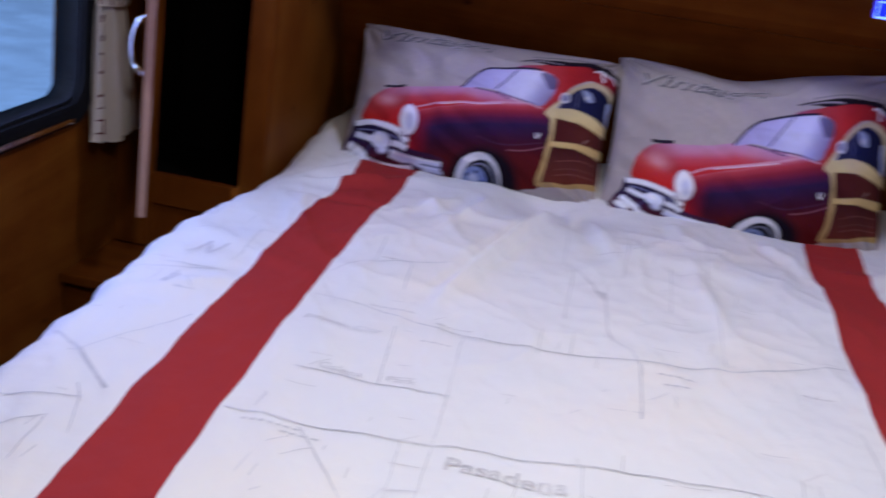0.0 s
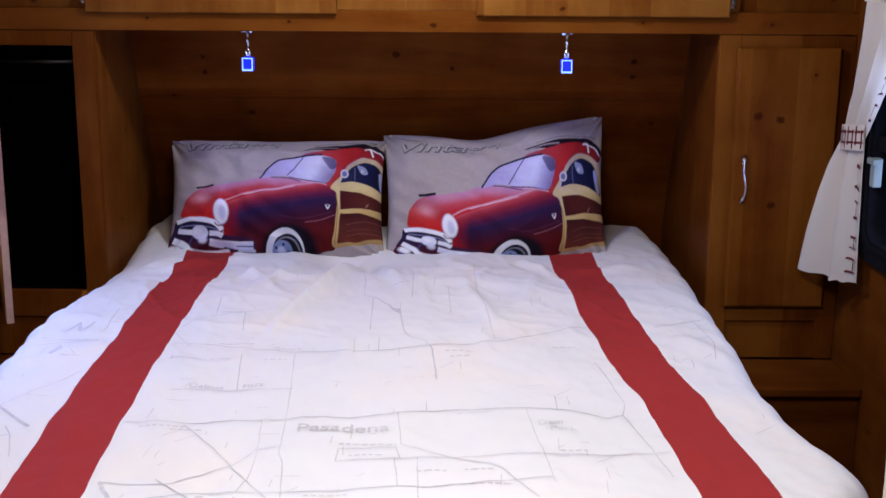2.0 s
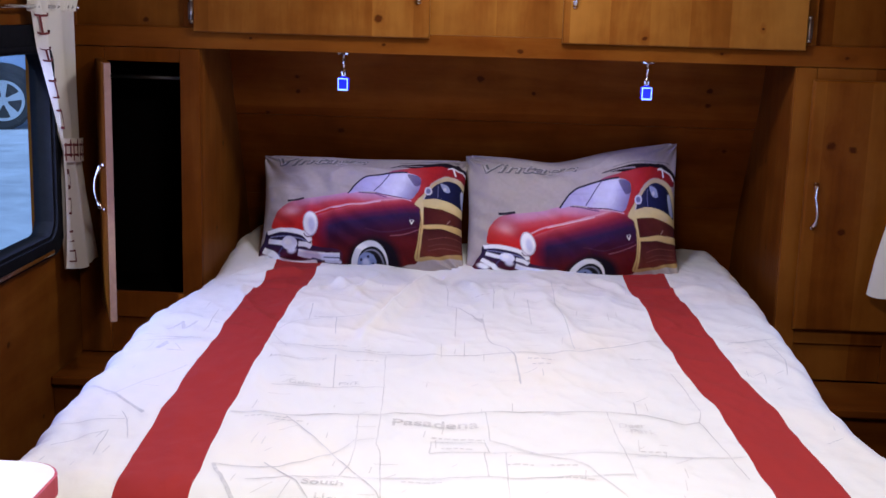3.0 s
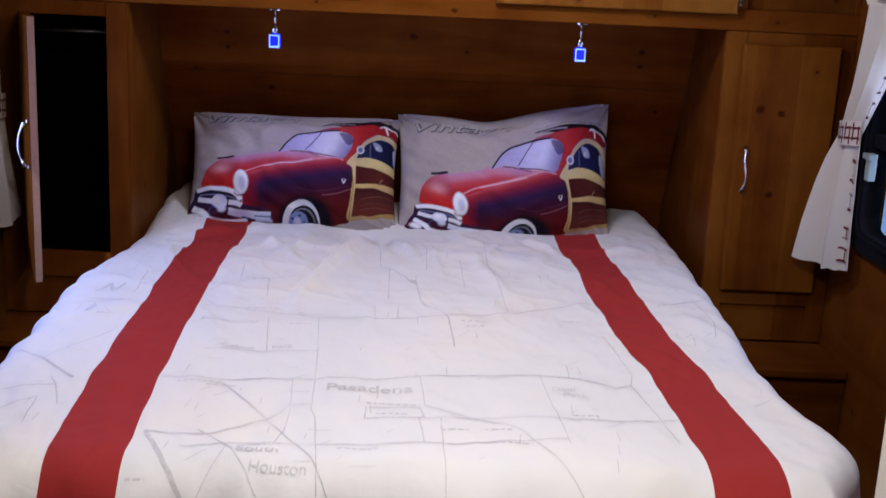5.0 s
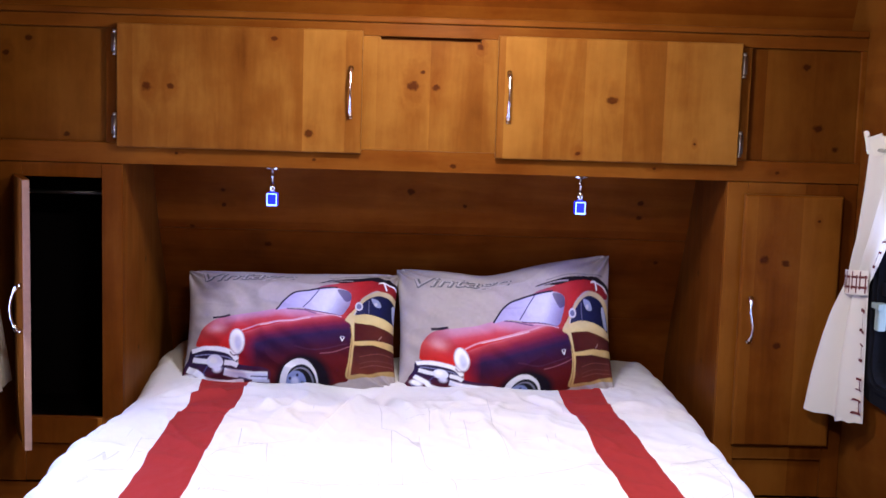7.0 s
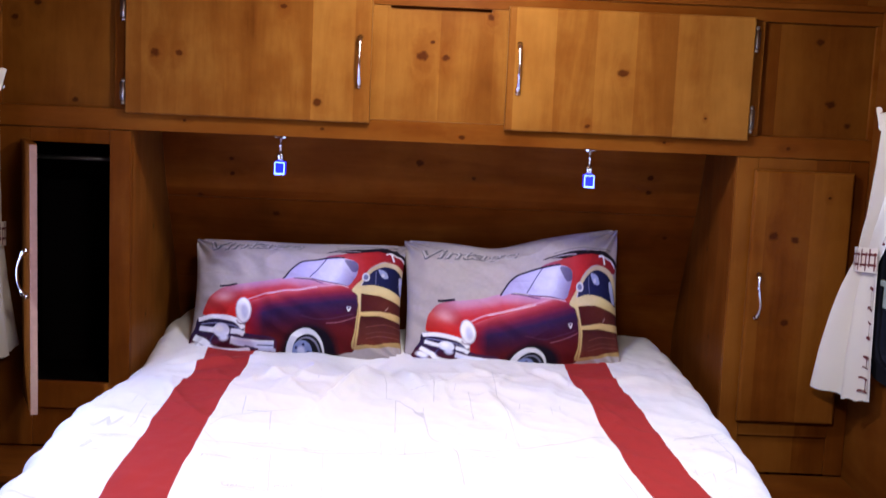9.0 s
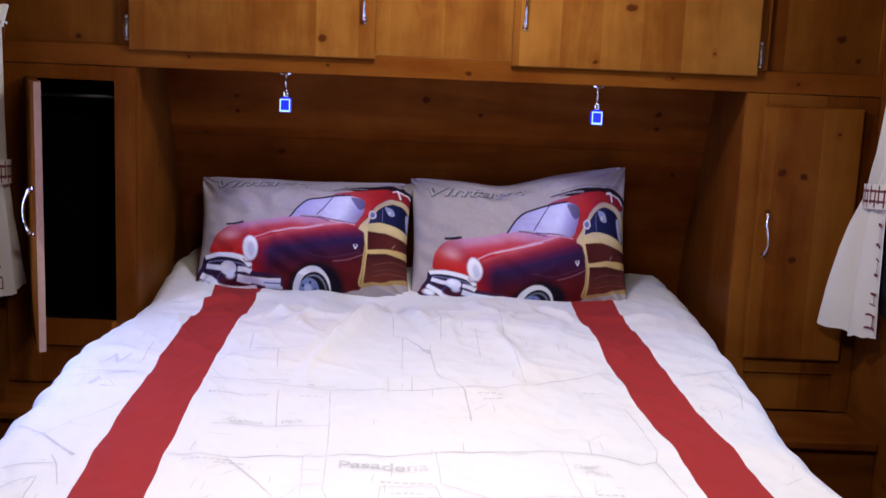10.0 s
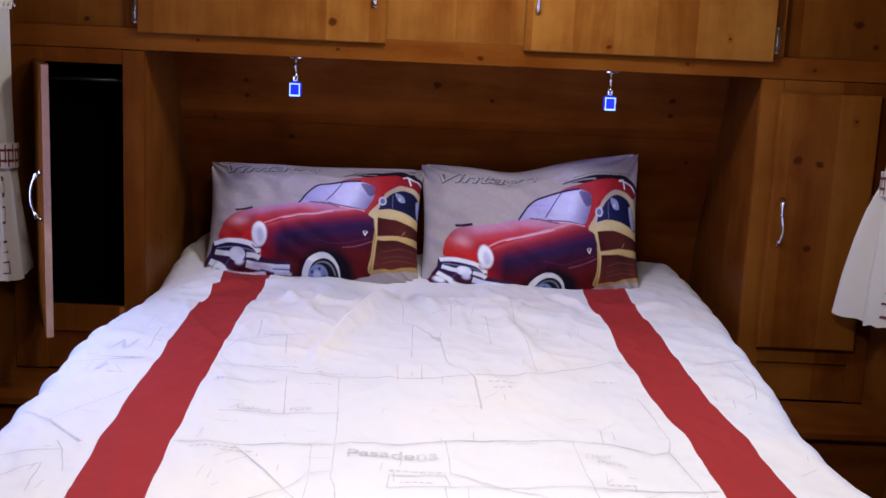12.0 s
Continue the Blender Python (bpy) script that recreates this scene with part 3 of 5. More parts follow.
part("base", boxed(-0.76, 0.70, -1.27, 0.60, 0.0, 0.30), ledge_wood, bed)
part("mattress", boxed(-0.77, 0.71, -1.34, 0.60, 0.301, 0.560, bevel=0.04), mattress_cloth, bed)

BED_FOOT = -1.44


def bed_top(x, y):
    """Height of the duvet: it swells towards the pillows and carries soft folds."""
    z = 0.625 + 0.055 * step(-1.3, -0.2, y)
    z += 0.010 * noise.noise((x * 2.2, y * 1.7, 3.1)) + 0.006 * noise.noise((x * 7, y * 5, 1.2)) + 0.0038 * noise.noise((x * 17 + y * 4, y * 11, 7.7)) + 0.0016 * noise.noise((x * 41, y * 30, 2.7))
    near = (0.35 + 0.65 * step(-0.95, -0.05, y)) * (1 - 0.55 * step(0.25, 0.6, x)) * (1 - 0.5 * step(-0.16, 0.0, y))
    for k, (fx, fy, amp) in enumerate(((2.6, 3.4, 0.007), (5.5, 4.2, 0.0048), (9.0, 8.0, 0.0022))):
        crease = 1 - abs(noise.noise((x * fx + 0.8 * y * fy * 0.5, y * fy - 0.6 * x, 4.4 + k)))
        z += amp * near * crease ** 9
    z += 0.032 * step(-0.45, -0.78, x) * step(0.1, 0.5, y)
    for x0, y0, x1, y1, h, w in FOLDS:
        dx, dy = x1 - x0, y1 - y0
        u = ((x - x0) * dx + (y - y0) * dy) / (dx * dx + dy * dy)
        d = abs((x - x0) * dy - (y - y0) * dx) / math.hypot(dx, dy)
        fade = step(-0.15, 0.2, u) * step(1.15, 0.8, u)
        z += h * fade * math.exp(-(d / w) ** 2)
    z -= 0.036 * math.exp(-((x + 0.15) / 0.12) ** 2 - ((y - 0.12) / 0.09) ** 2)
    for line, h, w in RIDGES:
        z += ridge(x, y, line, h, w)
    return z


def ridge(x, y, line, h, w):
    """A pinched fold along a bent line: a sharp crest with a trough on its left."""
    best = None
    n = len(line) - 1
    for i in range(n):
        (x0, y0), (x1, y1) = line[i], line[i + 1]
        dx, dy = x1 - x0, y1 - y0
        u = min(1.0, max(0.0, ((x - x0) * dx + (y - y0) * dy) / (dx * dx + dy * dy)))
        d = math.hypot(x - x0 - u * dx, y - y0 - u * dy)
        if best is None or d < best[0]:
            side = 1 if (x - x0) * dy - (y - y0) * dx > 0 else -1
            best = (d, side, (i + u) / n)
    d, side, u = best
    if d > 6 * w:
        return 0.0
    fade = step(0.0, 0.18, u) * step(1.0, 0.5, u)
    flank = w * (0.75 if side > 0 else 1.3)
    return h * fade * (math.exp(-(d / flank) ** 2) - 0.5 * math.exp(-((d * side - 1.9 * w) / (1.0 * w)) ** 2))


RIDGES = ((((-0.11, 0.20), (-0.150, 0.06), (-0.195, -0.10), (-0.242, -0.31), (-0.282, -0.49), (-0.292, -0.64)), 0.026, 0.014),
          (((-0.085, 0.14), (-0.06, 0.02), (-0.02, -0.12), (0.03, -0.26)), 0.009, 0.016),
          (((-0.33, 0.12), (-0.30, 0.02), (-0.34, -0.10), (-0.42, -0.20)), 0.010, 0.018),
          (((0.10, 0.14), (0.13, 0.02), (0.22, -0.08)), 0.008, 0.015),
          (((-0.60, 0.20), (-0.66, 0.06), (-0.74, -0.06)), 0.018, 0.020),
          (((-0.52, 0.06), (-0.62, -0.02), (-0.74, -0.05)), 0.015, 0.016),
          (((0.30, 0.12), (0.36, 0.02), (0.40, -0.10)), 0.010, 0.014),
          (((-0.46, -0.02), (-0.36, -0.07), (-0.24, -0.06), (-0.16, 0.02)), 0.006, 0.020),
          (((-0.02, 0.03), (0.10, -0.02), (0.24, 0.00), (0.36, 0.05)), 0.004, 0.020))
FOLDS = ((-0.30, 0.06, -0.36, -0.20, 0.006, 0.010), (-0.36, 0.03, -0.47, -0.14, 0.007, 0.012), (0.0, 0.03, 0.03, -0.2, 0.005, 0.010), (0.22, 0.02, 0.18, -0.16, 0.005, 0.011), (0.14, -0.12, 0.22, -0.50, 0.008, 0.018), (0.36, 0.08, 0.30, -0.32, 0.006, 0.02), (-0.44, 0.02, -0.30, -0.24, 0.007, 0.018), (0.12, 0.0, -0.08, -0.30, 0.006, 0.022), (0.02, 0.05, 0.06, -0.30, 0.006, 0.012), (-0.62, -0.02, -0.42, 0.16, 0.012, 0.03),
         (-0.70, -0.11, -0.50, -0.13, -0.008, 0.02), (0.44, -0.02, 0.62, 0.06, 0.010, 0.03), (0.40, -0.30, 0.10, 0.02, 0.007, 0.05),
         (-0.78, -0.42, -0.50, -0.55, 0.006, 0.03), (-0.80, -0.75, -0.62, -0.62, 0.006, 0.025), (0.62, -0.55, 0.74, -0.72, 0.008, 0.03), (-0.02, -0.10, 0.30, -0.18, 0.006, 0.035))


def duvet_at(s, t, lift=0.0):
    """Point of the duvet: s across (0 at the middle, metres along the cloth), t along, from the foot's hem (negative) to the head."""
    left = -(0.794 + 0.05 * step(0.0, -0.5, t)) - 0.012 * noise.noise((t * 4.5, 0.3, 2.0)) - 0.010 * noise.noise((t * 15, 0.3, 5.0)) - 0.005 * noise.noise((t * 42, 0.3, 5.0))
    right = 0.750 + 0.035 * step(-0.75, -1.2, t) + 0.010 * noise.noise((t * 5.0, 4.3, 9.0)) + 0.006 * noise.noise((t * 14, 1.3, 9.0)) - 0.07 * step(-1.20, -1.42, t)
    r = 0.06
    x, drop_x = s, 0.0
    for side, edge in ((-1, -left), (1, right)):
        over = side * s - (edge - r)
        if over > 0:
            a = min(over / r, math.pi / 2)
            x = side * (edge - r + r * math.sin(a))
            rest = over - r * math.pi / 2
            drop_x = r * (1 - math.cos(a)) + max(0, rest)
            if rest > 0:
                x += side * (0.02 * math.sin(t * 19 + side) + 0.05) * min(1, rest / 0.3)
    y, drop_y = t, 0.0
    soft = 0.13
    over = (BED_FOOT + soft) - t
    if over > 0:
        a = min(over / soft, math.pi / 2)
        y = BED_FOOT + soft - soft * math.sin(a)
        rest = over - soft * math.pi / 2
        drop_y = soft * (1 - math.cos(a)) + max(0, rest)
        y -= 0.007 * math.sin(s * 62 + 5 * noise.noise((s * 4, 7.0, 2.0))) * step(0.05, 0.22, over)
        y -= 0.016 * math.sin(s * 23 + 3 * noise.noise((s * 5, 1.0, 2.0))) * min(1, over / 0.25)
    drop = (drop_x ** 4 + drop_y ** 4) ** 0.25
    # the corner at the foot puffs outwards
    puff = step(0.24, 0.0, math.hypot(s - 0.82, (t + 1.19) * 0.9)) * 0.030
    x += puff * (1 if s > 0 else 0)
    z = bed_top(x, y) - drop
    n = Vector((0, 0, 1))
    if drop_x > drop_y and drop_x > 0.02:
        n = Vector((math.copysign(1, s), 0, 0.5)).normalized()
    elif drop_y > 0.02:
        n = Vector((0, -1, 0.5)).normalized()
    return Vector((x, y, z)) + n * lift


def stripe_shift(s, t):
    """Cloth position across in which the two red bands run straight."""
    jog = 0.016 * step(-0.12, -0.085, t)
    if s < 0:
        a = float(np.interp(t, (-1.4, -1.3, -1.15, -1.0, -0.8, -0.5, 0.0), (-0.545, -0.551, -0.559, -0.564, -0.564, -0.560, -0.563)))
        return sum(STRIPE_A) / 2 + (s - a) * (1 - 0.05 * step(-0.5, -0.9, t)) - jog * 0.7 - 0.004 * noise.noise((t * 9, 0.5, 0))
    b = float(np.interp(t, (-1.3, -1.15, -0.92, -0.7, -0.4, 0.0), (0.572, 0.563, 0.540, 0.505, 0.477, 0.464)))
    return sum(STRIPE_B) / 2 + (s - b) * (1 - 0.02 * step(-0.5, -0.9, t)) + jog * 0.5 - 0.004 * noise.noise((t * 9, 8.5, 0))


S0, S1, T0, T1 = -1.10, 1.06, -1.80, 0.62
NS, NT = 400, 420
bm = bmesh.new()
uv = bm.loops.layers.uv.new("fabric")
rows = [[bm.verts.new(duvet_at(S0 + (S1 - S0) * i / NS, T0 + (T1 - T0) * j / NT)) for i in range(NS + 1)] for j in range(NT + 1)]
for j in range(NT):
    for i in range(NS):
        f = bm.faces.new((rows[j][i], rows[j][i + 1], rows[j + 1][i + 1], rows[j + 1][i]))
        for loop, (a, b) in zip(f.loops, ((i, j), (i + 1, j), (i + 1, j + 1), (i, j + 1))):
            s, t = S0 + (S1 - S0) * a / NS, T0 + (T1 - T0) * b / NT
            loop[uv].uv = (stripe_shift(s, t), t)
CLOTH = [[v.co.copy() for v in row] for row in rows]
duvet = solo("duvet", bm, duvet_cloth, "white map-printed cotton duvet with two red bands, on the bed", "duvet", smooth=True)


def on_duvet(s, t, lift):
    """A point on the finished cloth, a hair above it."""
    i, j = (s - S0) / (S1 - S0) * NS, (t - T0) / (T1 - T0) * NT
    a, b = min(int(i), NS - 1), min(int(j), NT - 1)
    f, g = i - a, j - b
    low = CLOTH[b][a].lerp(CLOTH[b][a + 1], f)
    return low.lerp(CLOTH[b + 1][a].lerp(CLOTH[b + 1][a + 1], f), g) + Vector((0, 0, lift))


def ribbon(bm, line, width, at, lift, piece=0.03):
    """A thin printed line laid on a cloth."""
    dense = []
    for (x0, y0), (x1, y1) in zip(line, line[1:]):
        n = max(1, int(math.hypot(x1 - x0, y1 - y0) / piece))
        dense += [(x0 + (x1 - x0) * k / n, y0 + (y1 - y0) * k / n) for k in range(n)]
    dense.append(line[-1])
    pairs = []
    for i, (x, y) in enumerate(dense):
        xa, ya = dense[max(i - 1, 0)]
        xb, yb = dense[min(i + 1, len(dense) - 1)]
        d = math.hypot(xb - xa, yb - ya)
        nx, ny = -(yb - ya) / d * width / 2, (xb - xa) / d * width / 2
        wob = 0.0015 * noise.noise((x * 30, y * 30, 0))
        pairs.append((bm.verts.new(at(x + nx + wob, y + ny, lift)), bm.verts.new(at(x - nx + wob, y - ny, lift))))
    for (a, b), (c, d) in zip(pairs, pairs[1:]):
        bm.faces.new((a, b, d, c))


def lettering(bm, text, x, y, width, at, lift, height=None, slant=0.0, rise=0.0, bold=0.0):
    """Printed words laid on a cloth, from the built-in font."""
    curve = bpy.data.curves.new("words", "FONT")
    curve.body = text
    curve.offset = bold
    ob = bpy.data.objects.new("words", curve)
    scene.collection.objects.link(ob)
    me = bpy.data.meshes.new_from_object(ob.evaluated_get(bpy.context.evaluated_depsgraph_get()))
    bpy.data.objects.remove(ob)
    xs, ys = [v.co.x for v in me.vertices], [v.co.y for v in me.vertices]
    k = width / (max(xs) - min(xs))
    ky = k if height is None else height / (max(ys) - min(ys))
    flat = bmesh.new()
    flat.from_mesh(me)
    bmesh.ops.triangulate(flat, faces=list(flat.faces))
    long_edges = [e for e in flat.edges if e.calc_length() * k > 0.008]
    bmesh.ops.subdivide_edges(flat, edges=long_edges, cuts=3, use_grid_fill=True)
    flat.verts.index_update()
    got = [bm.verts.new(at(x + (v.co.x - min(xs)) * k + slant * v.co.y * ky, y + v.co.y * ky + rise * (v.co.x - min(xs)) * k, lift)) for v in flat.verts]
    for f in flat.faces:
        try:
            bm.faces.new([got[v.index] for v in f.verts])
        except ValueError:
            pass
    flat.free()
    bpy.data.meshes.remove(me)


ROADS = (((-0.76, -0.605), (-0.655, -0.59)), ((0.575, -0.48), (0.70, -0.43)), ((-0.495, -0.61), (-0.40, -0.61), (-0.27, -0.64), (-0.1, -0.65), (0.08, -0.63), (0.22, -0.60), (0.30, -0.55), (0.37, -0.51), (0.41, -0.495)),
         ((-0.50, -1.01), (-0.37, -1.01), (-0.24, -1.0), (0.0, -0.97), (0.1, -0.96), (0.26, -0.95), (0.32, -0.96), (0.40, -0.99), (0.43, -0.98)),
         ((-0.074, -0.264), (-0.036, -0.325), (-0.003, -0.411), (0.006, -0.517), (0.019, -0.564), (0.052, -0.596), (0.072, -0.65), (0.082, -0.81)))
LANES_D = (((-0.116, -0.013), (-0.103, -0.116), (-0.099, -0.232), (-0.074, -0.264)),
           ((-0.074, -0.264), (-0.069, -0.512)),
           ((0.177, 0.035), (0.178, -0.228), (0.198, -0.429), (0.208, -0.591)),
           ((0.108, -0.182), (0.114, -0.397)),
           ((-0.491, -0.509), (-0.451, -0.437), (-0.368, -0.393), (-0.3, -0.354)),
           ((-0.366, -0.392), (-0.353, -0.519)),
           ((-0.098, -0.572), (-0.094, -0.663)),
           ((-0.045, -0.566), (-0.042, -0.651)),
           ((-0.503, -0.536), (-0.449, -0.626)),
           )
LANES_E = (((-0.749, -0.952), (-0.709, -0.874), (-0.64, -0.771)),
           ((-0.702, -1.03), (-0.68, -1.07), (-0.655, -1.149)),
           ((-0.774, -0.437), (-0.731, -0.414), (-0.685, -0.457)),
           ((-0.656, -0.522), (-0.663, -0.378)),
           ((-0.66, -0.483), (-0.625, -0.5)),)
LANES = (((-0.22, -0.65), (-0.20, -0.91), (-0.19, -1.14), (-0.18, -1.17), (-0.16, -1.37), (-0.15, -1.51)), ((-0.24, -1.0), (-0.23, -1.12), (-0.23, -1.23), (-0.24, -1.29)), ((-0.23, -1.12), (-0.19, -1.11)),
         ((-0.40, -1.31), (-0.14, -1.28), (0.05, -1.27), (0.22, -1.24), (0.28, -1.23)), ((-0.38, -1.02), (-0.28, -1.16), (-0.17, -1.34), (-0.11, -1.50)), ((-0.47, -1.25), (-0.35, -1.26), (-0.27, -1.19), (-0.23, -1.11)),
         ((-0.38, -1.24), (-0.31, -1.32), (-0.25, -1.43), (-0.21, -1.51)), ((-0.36, -1.46), (-0.32, -1.32)), ((-0.09, -1.16), (-0.09, -1.11), (0.01, -1.10), (0.02, -1.15), (-0.09, -1.16)), ((0.01, -0.97), (0.02, -1.09)))
LANES_B = (((0.01, -1.15), (0.02, -1.27)), ((-0.33, -0.67), (-0.31, -0.86)), ((-0.44, -0.86), (-0.20, -0.86)), ((0.25, -0.95), (0.27, -1.13), (0.28, -1.25)),
           ((0.41, -0.71), (0.43, -0.84), (0.44, -0.93), (0.43, -0.98), (0.46, -1.11), (0.48, -1.22)), ((0.02, -1.09), (0.10, -1.14), (0.19, -1.19), (0.23, -1.27), (0.27, -1.35), (0.31, -1.46)), ((0.05, -1.15), (0.06, -1.49)), ((0.0, -1.15), (0.26, -1.14), (0.50, -1.13)), ((0.31, -0.89), (0.31, -0.96)))
LANES_C = (((-0.81, -0.64), (-0.73, -0.62), (-0.66, -0.59)), ((0.57, -0.49), (0.67, -0.45), (0.69, -0.57), (0.67, -0.68)),
           ((-0.44, -0.30), (-0.43, -0.42)), ((0.02, -0.10), (0.02, -0.28)), ((-0.80, -1.10), (-0.68, -1.06)), ((-0.78, -1.20), (-0.70, -1.12), (-0.69, -1.24)))
def map_line(line, width, lift):
    bm = bmesh.new()
    run = []
    for (x0, y0), (x1, y1) in zip(line, line[1:]):
        n = max(2, int(math.hypot(x1 - x0, y1 - y0) / 0.008))
        for k in range(n + 1):
            x, y = x0 + (x1 - x0) * k / n, y0 + (y1 - y0) * k / n
            across = stripe_shift(x, y)
            if any(a - 0.004 < across < b + 0.004 for a, b in (STRIPE_A, STRIPE_B)):
                if len(run) > 1:
                    ribbon(bm, run, width, on_duvet, lift, 0.006)
                run = []
            elif not run or (x, y) != run[-1]:
                run.append((x, y))
    if len(run) > 1:
        ribbon(bm, run, width, on_duvet, lift, 0.006)
    part("printed_road", bm, print_ink, duvet)


for line in ROADS:
    map_line(line, 0.0038, 0.0009)
for line in (((-0.81, -0.90), (-0.75, -0.94), (-0.66, -1.03)), ((-0.47, -1.25), (-0.41, -1.37), (-0.33, -1.53))):
    map_line(line, 0.0075, 0.0010)
for line in LANES + LANES_B + LANES_C + LANES_D + LANES_E:
    map_line(line, 0.0022, 0.0014)
# arrow head of the compass rose and a filled lake
for name, tri in (("compass_arrow", ((-0.735, -0.69), (-0.69, -0.70), (-0.725, -0.63))), ("printed_lake", ((-0.03, -0.36), (0.0, -0.42), (-0.005, -0.36)))):
    bm = bmesh.new()
    bm.faces.new([bm.verts.new(on_duvet(x, y, 0.0016)) for x, y in tri])
    part(name, bm, print_ink, duvet)
for words, x, y, w, h, slant, rise in (("Pasadena", -0.170, -1.046, 0.168, 0.031, 0, 0.01), ("South", -0.300, -1.330, 0.072, 0.020, 0, 0.0), ("Houston", -0.272, -1.380, 0.096, 0.027, 0, 0.0), ("Jacinto City", -0.475, -0.712, 0.130, 0.020, 0, 0.03),
                                       ("Galena", -0.405, -0.852, 0.068, 0.016, 0, 0), ("Park", -0.300, -0.848, 0.045, 0.016, 0, 0), ("Deer", 0.270, -1.020, 0.050, 0.020, 0, 0), ("Park", 0.290, -1.048, 0.050, 0.020, 0, 0), ("N", -0.745, -0.545, 0.040, 0.060, 0.3, 0)):
    bm = bmesh.new()
    lettering(bm, words, x, y, w, on_duvet, 0.0015, h, slant, rise, 0.012 if h > 0.018 else 0.0)
    part("printed_word", bm, pale_ink, duvet)
# names too small to read, as bars
bm = bmesh.new()
rng = random.Random(4)
for _ in range(110):
    x, y, turn_a, n = rng.uniform(-0.46, 0.40), rng.uniform(-1.38, -0.05), rng.choice((0.05, 0.1, 1.5, 1.6, 0.8)), rng.uniform(0.008, 0.05)
    ribbon(bm, ((x, y), (x + n * math.cos(turn_a), y + n * math.sin(turn_a))), 0.0018, on_duvet, 0.0006, 0.006)
for _ in range(40):
    x, y, turn_a, n = rng.choice((rng.uniform(-0.80, -0.66), rng.uniform(0.58, 0.70))), rng.uniform(-1.30, -0.30), rng.choice((0.1, 1.5, 0.7, 2.2)), rng.uniform(0.01, 0.05)
    ribbon(bm, ((x, y), (x + n * math.cos(turn_a), y + n * math.sin(turn_a))), 0.0018, on_duvet, 0.0006, 0.006)
for x, y, w in ((-0.39, -0.60, 0.08), (-0.27, -0.625, 0.06), (-0.09, -1.09, 0.10), (-0.07, -1.135, 0.06), (-0.13, -1.30, 0.07), (0.13, -1.20, 0.05), (0.14, -1.255, 0.07), (0.30, -1.12, 0.05), (0.10, -0.66, 0.06), (0.11, -0.69, 0.04), (0.33, -0.62, 0.05),
                (-0.46, -1.03, 0.09), (-0.40, -1.045, 0.06), (-0.47, -1.40, 0.03), (-0.42, -0.40, 0.05), (-0.04, -0.15, 0.05), (0.05, -1.21, 0.05), (-0.28, -0.70, 0.05)):
    k = 0.0
    while k < w:
        n = rng.uniform(0.006, 0.014)
        ribbon(bm, ((x + k, y), (x + min(k + n, w), y + 0.001)), 0.0055, on_duvet, 0.0008, 0.006)
        k += n + 0.004
tagged(part("small_print", bm, faint_ink, duvet, "unreadable small print"), kind="stuff")

# ---- pillows with a printed wagon ----
CREAM = (0.37, 0.32, 0.31)


def inside(x, y, shape):
    """Which of the points lie in a closed outline."""
    got = np.zeros(x.shape, bool)
    n = len(shape)
    for i in range(n):
        (x0, y0), (x1, y1) = shape[i], shape[(i + 1) % n]
        if y0 == y1:
            continue
        cross = ((y0 > y) != (y1 > y)) & (x < (x1 - x0) * (y - y0) / (y1 - y0) + x0)
        got ^= cross
    return got


# how the print lies on each pillow: sheet x and y as cubics of the cloth's own u and v, and the second sheet against the first
DRAPE_A = ((359.5, 341.5, 16.6, -48.6, 85.4, 10.4, -43.4, -10.0, -3.3, 42.6), (502.7, -42.6, -263.3, 22.2, 54.1, 47.6, 2.0, 2.5, -15.4, -5.7))
DRAPE_B = ((737.8, 389.8, 48.7, -59.9, 54.6, -46.5, -50.0, 5.3, 2.9, 45.5), (541.1, -58.5, -327.2, 157.1, 31.4, 85.8, 34.1, -5.9, -102.0, -87.9))
SECOND = ((559.1, 100.15, -16.47, -0.17, 1.96, -7.75, 0.83, -0.73, 0.31, 15.04), (364.56, 7.48, 78.96, 2.46, 6.47, 12.12, -1.84, -1.61, -5.92, 12.29))


def smooth_outline(points, n=5, closed=True):
    """Points of a rounded line through the given ones."""
    out, count = [], len(points)
    for i in range(count if closed else count - 1):
        q = [np.array(points[(i + k) % count if closed else min(max(i + k, 0), count - 1)], float) for k in (-1, 0, 1, 2)]
        for k in range(n):
            f = k / n
            out.append(tuple(0.5 * (2 * q[1] + (q[2] - q[0]) * f + (2 * q[0] - 5 * q[1] + 4 * q[2] - q[3]) * f * f + (3 * q[1] - q[0] - 3 * q[2] + q[3]) * f ** 3)))
    return out if closed else out + [points[-1]]


